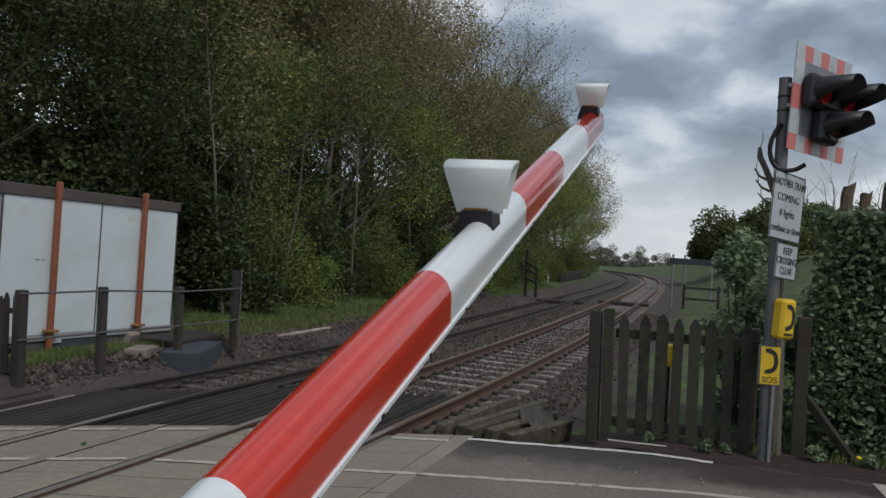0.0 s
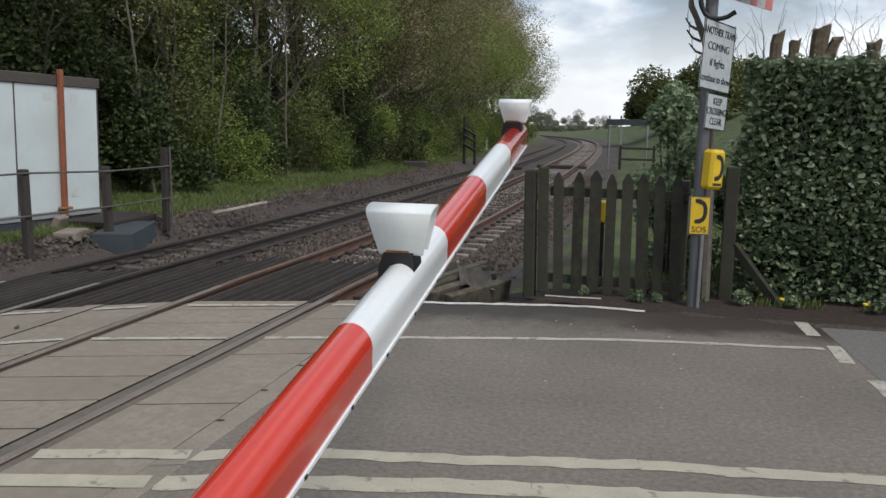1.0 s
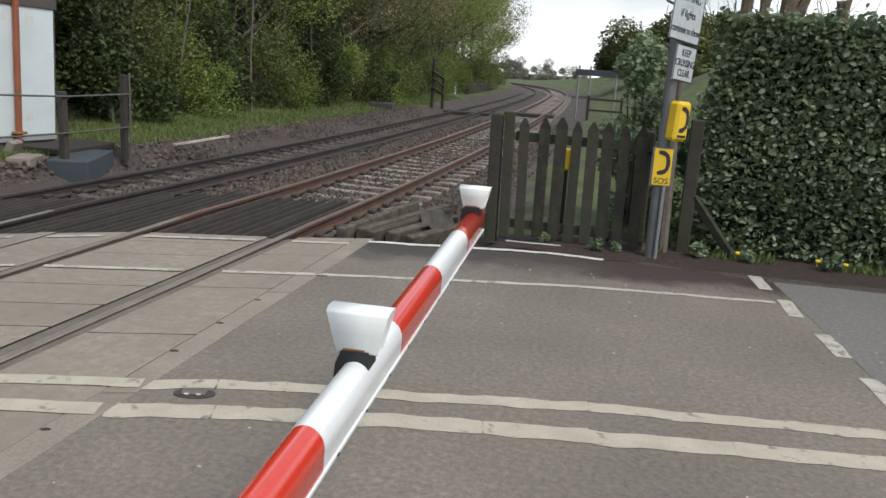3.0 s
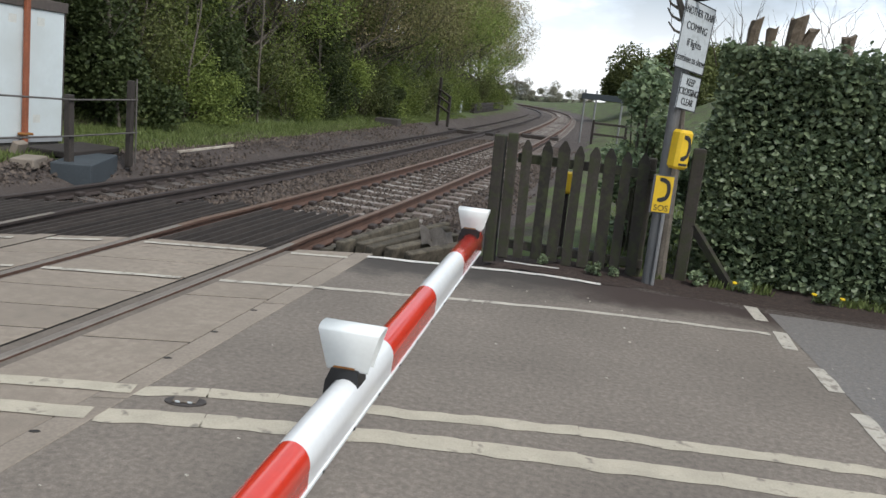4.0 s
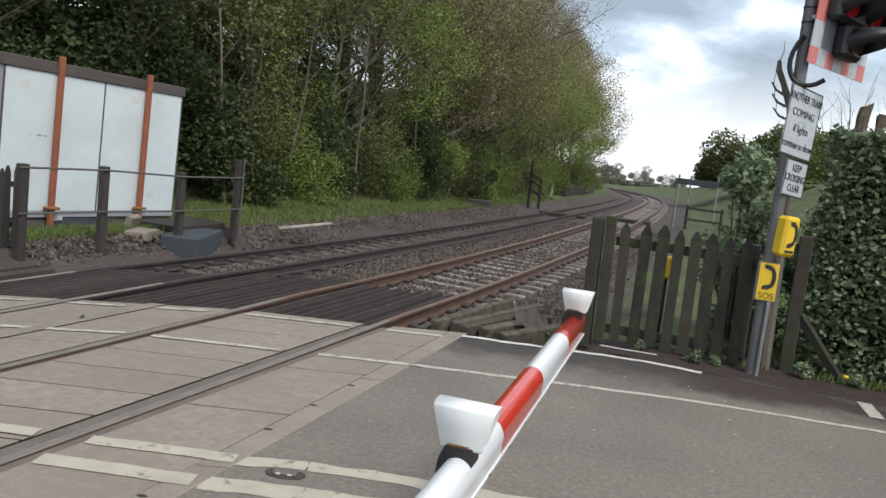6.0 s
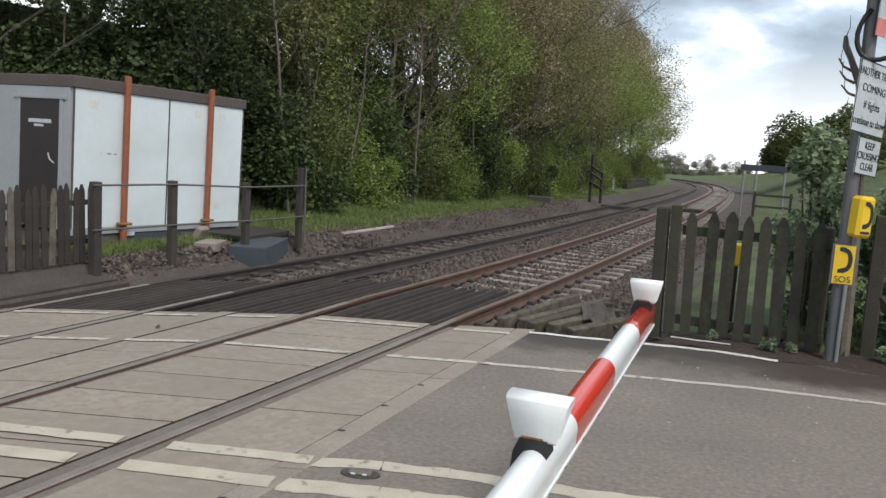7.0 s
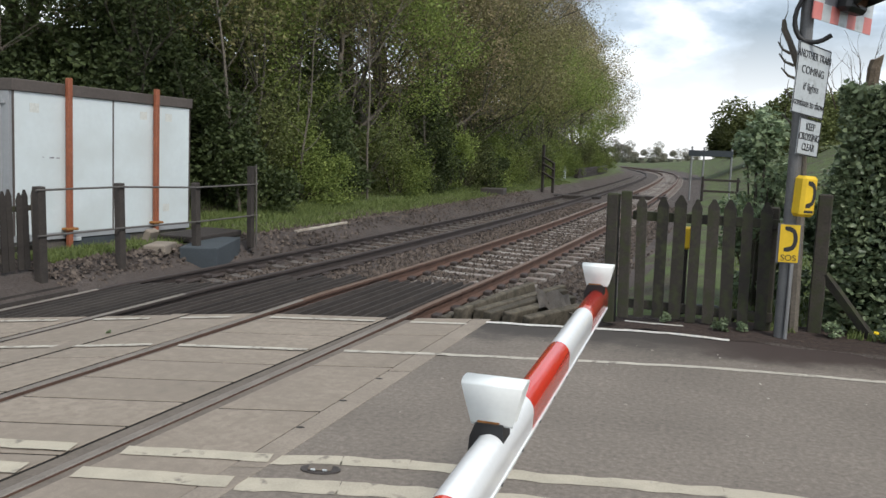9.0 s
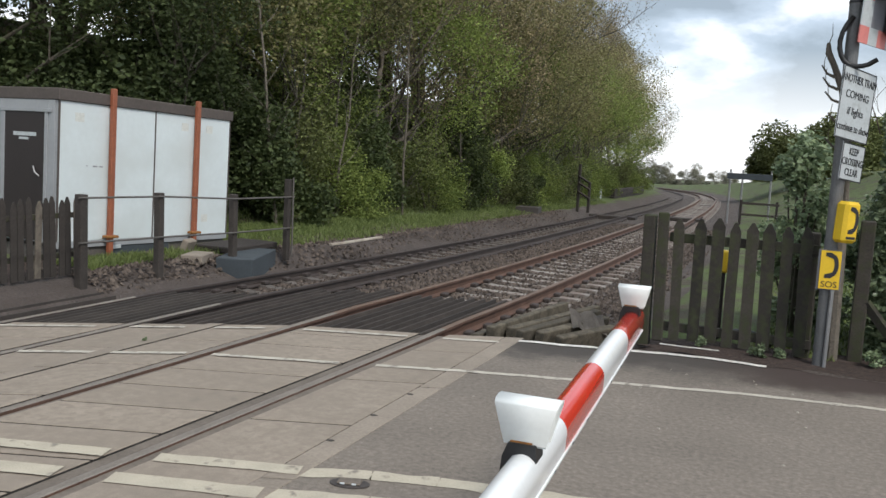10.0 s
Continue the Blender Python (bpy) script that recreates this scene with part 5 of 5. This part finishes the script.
def build_hedge():
    h = thing("laurel_hedge", pose(0, 0, 0), "tall clipped laurel hedge with large glossy leaves", "hedge")
    x0, x1, y0, y1, z1 = 3.05, 9.5, 9.95, 11.2, 2.55
    # Dark box inside the leaves, standing in for the shade deep in the hedge.
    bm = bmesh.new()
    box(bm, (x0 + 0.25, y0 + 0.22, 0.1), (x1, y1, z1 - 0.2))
    part("shade_core", bm, M["gap_shade"], h, "dark box standing for the shade between the leaves")
    n = 40000
    u = rng.uniform(x0, x1, n); z = rng.uniform(0.05, z1, n)
    depth = np.abs(rng.normal(0, 0.13, n))
    wob = np.array([0.10 * noise.noise((a * 1.3, b * 1.3, 0)) for a, b in zip(u, z)])
    pf = np.stack([u, y0 + depth + wob - 0.03, z], 1)
    keep = (z > 0.55) | (rng.uniform(size=n) < 0.55)
    pf = pf[keep]
    nt = 9000
    pt = np.stack([rng.uniform(x0, x1, nt), rng.uniform(y0, y1, nt), z1 - np.abs(rng.normal(0, 0.08, nt)) + 0.05 * rng.normal(size=nt)], 1)
    ne = 4500
    pe = np.stack([x0 + np.abs(rng.normal(0, 0.1, ne)), rng.uniform(y0, y1, ne), rng.uniform(0.1, z1, ne)], 1)
    pe[:, 0] += 0.35 * np.clip((pe[:, 2] - 1.7) / 0.8, 0, 1)
    ob = new("foliage", leaf_cloud(np.concatenate([pf, pt, pe]), 0.080, 0.35, M["leaf_laurel"], "foliage", 0.15, 0.50, oval=True)); ob.parent = h
    # bush beyond the gate
    b = make_bush("laurel_bush", M["leaf_laurel"], 6500, 0.085, 21, "loose laurel bush behind the gate", 0.50, 2.15, 20)
    b.matrix_basis = pose(2.28, 11.6, -0.1)
    b2 = copy_thing(b, pose(3.2, 11.9, -0.1, 0, 0, 120))
    b2.scale = (0.9, 0.9, 0.72)
    # pollarded stems over the hedge
    for i, (x, top, lean, rad) in enumerate(((3.36, 2.89, 0.03, 0.065), (3.54, 2.79, 0.00, 0.055), (3.79, 2.92, 0.03, 0.09), (3.91, 2.80, 0.12, 0.055), (4.34, 2.79, -0.02, 0.065))):
        bm = bmesh.new()
        rr = random.Random(40 + i)
        pts = [(x - lean, 10.6, 0), (x - lean * 0.8, 10.6, 1.5), (x - lean * 0.5, 10.62, 2.3), (x, 10.6, top - 0.12), (x + lean * 0.5, 10.6, top)]
        tube(bm, pts, [rad * 1.3, rad * 1.1, rad * 1.15, rad * 1.0, rad * 1.12], 9)
        for v in bm.verts:
            v.co.x += rr.uniform(-0.012, 0.012)
            v.co.y += rr.uniform(-0.012, 0.012)
            if v.co.z > top - 0.06:
                v.co.z += 0.35 * (v.co.x - x) + rr.uniform(-0.03, 0.03)
        tagged(part("cut_stem", bm, M["cut_wood"]), "cut-off tree stem standing over the hedge", "tree stump", group="cut stems over the hedge")
    r = random.Random(9)
    bm = bmesh.new()
    for i in range(34):
        x = r.uniform(2.9, 5.8)
        grow(bm, (x, 10.8, 2.35), (r.uniform(-1.1, 1.1), 0, 0.8), r.uniform(0.35, 0.65), 0.008, 1, [], r, 0.4, 4)
    tagged(part("bare_twigs", bm, M["twig"]), "bare thin twigs over the hedge", "twigs", kind="stuff")
    bm = bmesh.new()
    tube(bm, [(2.78, 9.75, 0.0), (2.75, 9.75, 1.4), (2.70, 9.75, 2.3), (2.63, 9.75, 2.72), (2.52, 9.75, 2.98), (2.46, 9.75, 3.10), (2.45, 9.75, 3.20)], [0.06, 0.055, 0.045, 0.040, 0.030, 0.032, 0.018], 8)
    tube(bm, [(2.64, 9.75, 2.66), (2.66, 9.75, 2.80), (2.65, 9.75, 2.90)], [0.035, 0.030, 0.028], 7)
    for x, z, ln in ((2.54, 2.92, 0.13), (2.58, 2.80, 0.15), (2.64, 2.66, 0.18), (2.67, 2.45, 0.16), (2.70, 2.2, 0.2)):
        tube(bm, [(x, 9.75, z - 0.06), (x - ln * 0.6, 9.75, z - 0.02), (x - ln, 9.74, z + 0.06)], [0.016, 0.012, 0.007], 6)
        tube(bm, [(x - ln * 0.8, 9.75, z + 0.01), (x - ln * 0.85, 9.75, z + 0.09), (x - ln * 0.8, 9.75, z + 0.15)], [0.005, 0.004, 0.002], 4)
    tube(bm, [(2.45, 9.75, 3.18), (2.48, 9.75, 3.28), (2.47, 9.75, 3.40)], [0.006, 0.004, 0.002], 4)
    tagged(part("dead_sapling", bm, M["bark_pale"]), "dead bare sapling behind the signal pole", "tree")


build_hedge()


# ---- grass, weeds and stones ----
def blades(name, spots, height, mat, label, cat="grass"):
    n = len(spots)
    p = np.asarray(spots)
    a = rng.uniform(0, 2 * np.pi, n)
    w = np.stack([np.cos(a), np.sin(a), np.zeros(n)], 1) * 0.012
    hgt = height * rng.uniform(0.4, 1.3, size=(n, 1))
    lean = np.concatenate([rng.normal(size=(n, 2)) * 0.35, np.ones((n, 1))], 1)
    v = np.stack([p - w, p + w, p + lean * hgt], 1).reshape(-1, 3)
    i = np.arange(n) * 3
    me = arrays(name, v.tolist(), np.stack([i, i + 1, i + 2], 1).tolist(), mat)
    tagged(new(name, me), label, cat, kind="stuff")


def build_grass():
    spots = []
    while len(spots) < 80000:
        y = 8.6 + 40 * rng.uniform() ** 1.6
        off = -GAP - 1.7 - 4.0 * rng.uniform() ** 0.9
        x = line_x(y) + off
        if noise.noise((x * 0.7, y * 0.5, 3)) + rng.uniform(-0.3, 0.6) > 0.0 and not (-10.2 < x < -7.3 and 8.6 < y < 12.8):
            spots.append((x, y, ground_z(x, y)))
    blades("grass_bank", spots, 0.105, M["grass"], "rough spring grass along the railway")
    spots = []
    while len(spots) < 26000:
        y = 10.0 + 34 * rng.uniform() ** 1.4
        x = line_x(y) + 3.7 + 0.01 * y + 5 * rng.uniform()
        spots.append((x, y, ground_z(x, y)))
    for _ in range(2600):
        x = rng.uniform(2.5, 8.5)
        if noise.noise((x * 1.8, 0, 4)) > -0.1:
            spots.append((x, 9.62 + 0.3 * rng.uniform() + 0.05 * (x - 2.5), 0.0))
    blades("verge_grass", spots, 0.085, M["grass"], "grass behind the gate and under the hedge")


build_grass()
weed = make_bush("weed", M["leaf_laurel"], 260, 0.055, 41, "low green weeds at the foot of the gate", 0.16, 0.22, 5, "weeds")
weed.matrix_basis = pose(2.12, 9.40, -0.02) @ Matrix.Diagonal((0.75, 0.75, 0.75, 1))
for x, y, s, z in ((2.3, 9.42, 0.5, 0), (3.2, 9.62, 0.8, 0), (3.7, 9.68, 0.7, 0), (4.5, 9.75, 0.9, 0), (5.2, 9.8, 0.9, 0), (1.5, 9.45, 0.5, 0), (-3.25, 6.35, 0.22, -0.05)):
    k = copy_thing(weed, pose(x, y, z, 0, 0, x * 90)); k.scale = (s, s, s)
for x, y in ((3.55, 9.66), (4.35, 9.72), (4.62, 9.7)):
    bm = bmesh.new()
    tube(bm, [(0, 0, 0), (0, 0, 0.10)], 0.004, 4, mat=0)
    tube(bm, [(0, 0, 0.10), (0, 0, 0.112)], 0.026, 8, mat=1)
    tagged(part("dandelion", bm, [M["leaf_laurel"], M["flower"]], at=pose(x, y, 0.0, 12, 5, 0)), "yellow dandelion under the hedge", "flower", group="dandelions under the hedge")


def build_ballast():
    """Loose stones, each a small irregular lump."""
    n = 34000
    t = rng.uniform(size=n)
    ys = 8.2 + 27 * t ** 1.5
    offs = rng.uniform(-GAP - 2.6, 2.2, n)
    base = np.array([(1, 0, -0.3), (-0.5, 0.87, -0.3), (-0.5, -0.87, -0.3), (0.2, 0.1, 0.9), (0.9, 0.8, 0.2)])
    tris = [(0, 2, 1), (0, 1, 4), (4, 1, 3), (0, 4, 3), (1, 2, 3), (2, 0, 3)]
    verts, faces = [], []
    for k, (y, o) in enumerate(zip(ys, offs)):
        x = line_x(y) + o
        if y < far_edge(x) + 0.1 or (x > -0.4 and y < 9.9) or x > 1.6 + 0.05 * y:
            continue
        s = rng.uniform(0.018, 0.042)
        a = rng.uniform(0, 6.28)
        c, sn = math.cos(a), math.sin(a)
        z = ground_z(x, y) + 0.012
        q = base * rng.uniform(0.7, 1.3, size=(5, 3)) * s
        i = len(verts)
        verts += [(x + u * c - v * sn, y + u * sn + v * c, z + w) for u, v, w in q]
        faces += [(i + p, i + r, i + w) for p, r, w in tris]
    tagged(new("ballast_stones", arrays("ballast_stones", verts, faces, M["stone"])), "grey-brown crushed stone ballast", "ballast", kind="stuff")


build_ballast()


# ---- farther off ----
def build_distance():
    t = make_bush("round_tree", M["leaf_moss"], 42000, 0.33, 31, "large dark rounded tree on the bank", 5.0, 3.7, 22, "tree")
    t.matrix_basis = pose(-0.9, 85, ground_z(-0.9, 85) + 0.4)
    copy_thing(t, pose(5.5, 84, ground_z(5.5, 84), 0, 0, 80))
    copy_thing(t, pose(2.6, 88, ground_z(2.6, 88) + 0.6, 0, 0, 200))
    far = make_bush("far_tree", M["leaf_hazy"], 9000, 0.30, 33, "far tree barely in leaf, with haze put into its colour", 3.6, 7.0, 16, "tree")
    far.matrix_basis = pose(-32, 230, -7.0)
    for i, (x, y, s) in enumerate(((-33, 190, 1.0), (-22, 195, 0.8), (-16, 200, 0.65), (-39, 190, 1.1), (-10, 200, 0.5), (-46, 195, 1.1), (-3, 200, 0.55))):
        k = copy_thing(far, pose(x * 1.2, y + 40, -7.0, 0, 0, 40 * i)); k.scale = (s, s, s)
    fb = make_bush("far_bush", M["leaf_moss"], 1600, 0.26, 35, "low bush on the far bank", 1.3, 1.4, 8)
    fb.matrix_basis = pose(3.0, 62, ground_z(3.0, 62))
    rf = random.Random(15)
    for i in range(16):
        y = 58 + 5.0 * i
        x = line_x(y) + 7 + rf.uniform(0, 9)
        k = copy_thing(fb, pose(x, y, ground_z(x, y) - 0.1, 0, 0, 50 * i)); q = rf.uniform(0.6, 1.5); k.scale = (q * 1.4, q, q * 0.8)
    # gantry-like board on posts, and a lamp post
    g = thing("lineside_board", pose(-2.3, 42, -0.95), "grey-blue beam on thin posts beside the line", "sign gantry")
    part("beam", boxm((-0.15, -0.05, 2.05), (1.85, 0.05, 2.33), 0.01), M["slab_blue"], g)
    for x in (0.0, 0.55, 1.8):
        bm = bmesh.new()
        tube(bm, [(x, 0, -0.3), (x, 0, 2.5)], 0.05, 8)
        part("post", bm, M["steel"], g)
    f = thing("field_fence", pose(-0.9, 40, -0.85), "dark timber field fence", "fence")
    for x in (-0.6, 0.9):
        part("post", boxm((x - 0.05, -0.05, -0.2), (x + 0.05, 0.05, 1.1), 0.008), M["timber_dark"], f)
    for z in (0.4, 0.9):
        part("rail", boxm((-0.6, -0.06, z), (1.0, -0.03, z + 0.1), 0.005), M["timber_dark"], f)
    w = thing("timber_steps", pose(-8.4, 38, -0.45), "dark timber fence end beside the wood", "fence")
    for x, h in ((0, 1.9), (0.5, 1.1)):
        part("post", boxm((x - 0.06, -0.06, -0.3), (x + 0.06, 0.06, h), 0.01), M["timber_dark"], w)
    for z in (0.35, 0.75, 1.05):
        bm = bmesh.new()
        tube(bm, [(0, -0.08, z + 0.3), (0.55, -0.08, z)], 0.05, 4)
        part("rail", bm, M["timber_dark"], w)


build_distance()


def build_lineside():
    """Boards over the tracks, a cable box, and a low dark wall where the cutting narrows."""
    for off in (0.0, -GAP):
        t = thing("track_boards", Matrix.Translation(on_line(40, off)) @ pose(0, 0, 0, 0, 0, -math.degrees(math.atan2(line_dir(40).x, line_dir(40).y))), "dark timber boards laid across the track", "crossing boards", group="boards over the tracks")
        for a, b in ((-1.15, -0.76), (-0.6, 0.6), (0.76, 1.15)):
            part("board", boxm((a, -0.35, -0.18), (b, 0.35, -0.015), 0.01), M["timber_dark"], t)
    p = on_line(32, -GAP - 2.0)
    loose_block("cable_box", pose(p.x, p.y, ground_z(p.x, p.y), 0, 0, 8), (-0.45, -0.35, -0.1), (0.45, 0.35, 0.22), "stud", "low grey lineside cable box on the ballast", "cable box")
    w = thing("retaining_wall", pose(0, 0, 0), "low dark wall of stacked old sleepers beside the line", "wall")
    for i in range(9):
        y = 56 + 2.1 * i
        p, d = on_line(y, -GAP - 2.3), line_dir(y)
        m = pose(p.x, p.y, ground_z(p.x, p.y) - 0.1, 0, 0, -math.degrees(math.atan2(d.x, d.y)))
        for k in range(3):
            part("stacked_sleeper", boxm((-0.13, -1.03, 0.24 * k), (0.13, 1.03, 0.24 * k + 0.23), 0.02), M["timber_dark"], w, at=m @ pose(0.02 * (k % 2), 0.05 * k, 0))
    for y, off in ((52.0, -GAP - 2.6), (75.0, -GAP - 3.0)):
        p = on_line(y, off)
        k = thing("marker_post", pose(p.x, p.y, ground_z(p.x, p.y)), "short white marker post beside the line", "marker post", group="marker posts")
        part("post", boxm((-0.06, -0.06, -0.1), (0.06, 0.06, 0.75), 0.01), M["sign_white"], k)


build_lineside()


def motions():
    down = [(0.0, 15.80), (0.5, 10.13), (1.0, 8.13), (1.5, 5.90), (2.0, 3.75), (2.5, 1.56), (3.0, 1.06), (3.5, 0.97), (4.0, 0.95), (10.0, 0.95)]
    walk(ARM, [(t, pose(*PIVOT, a, 0, ARM_YAW)) for t, a in down])


motions()
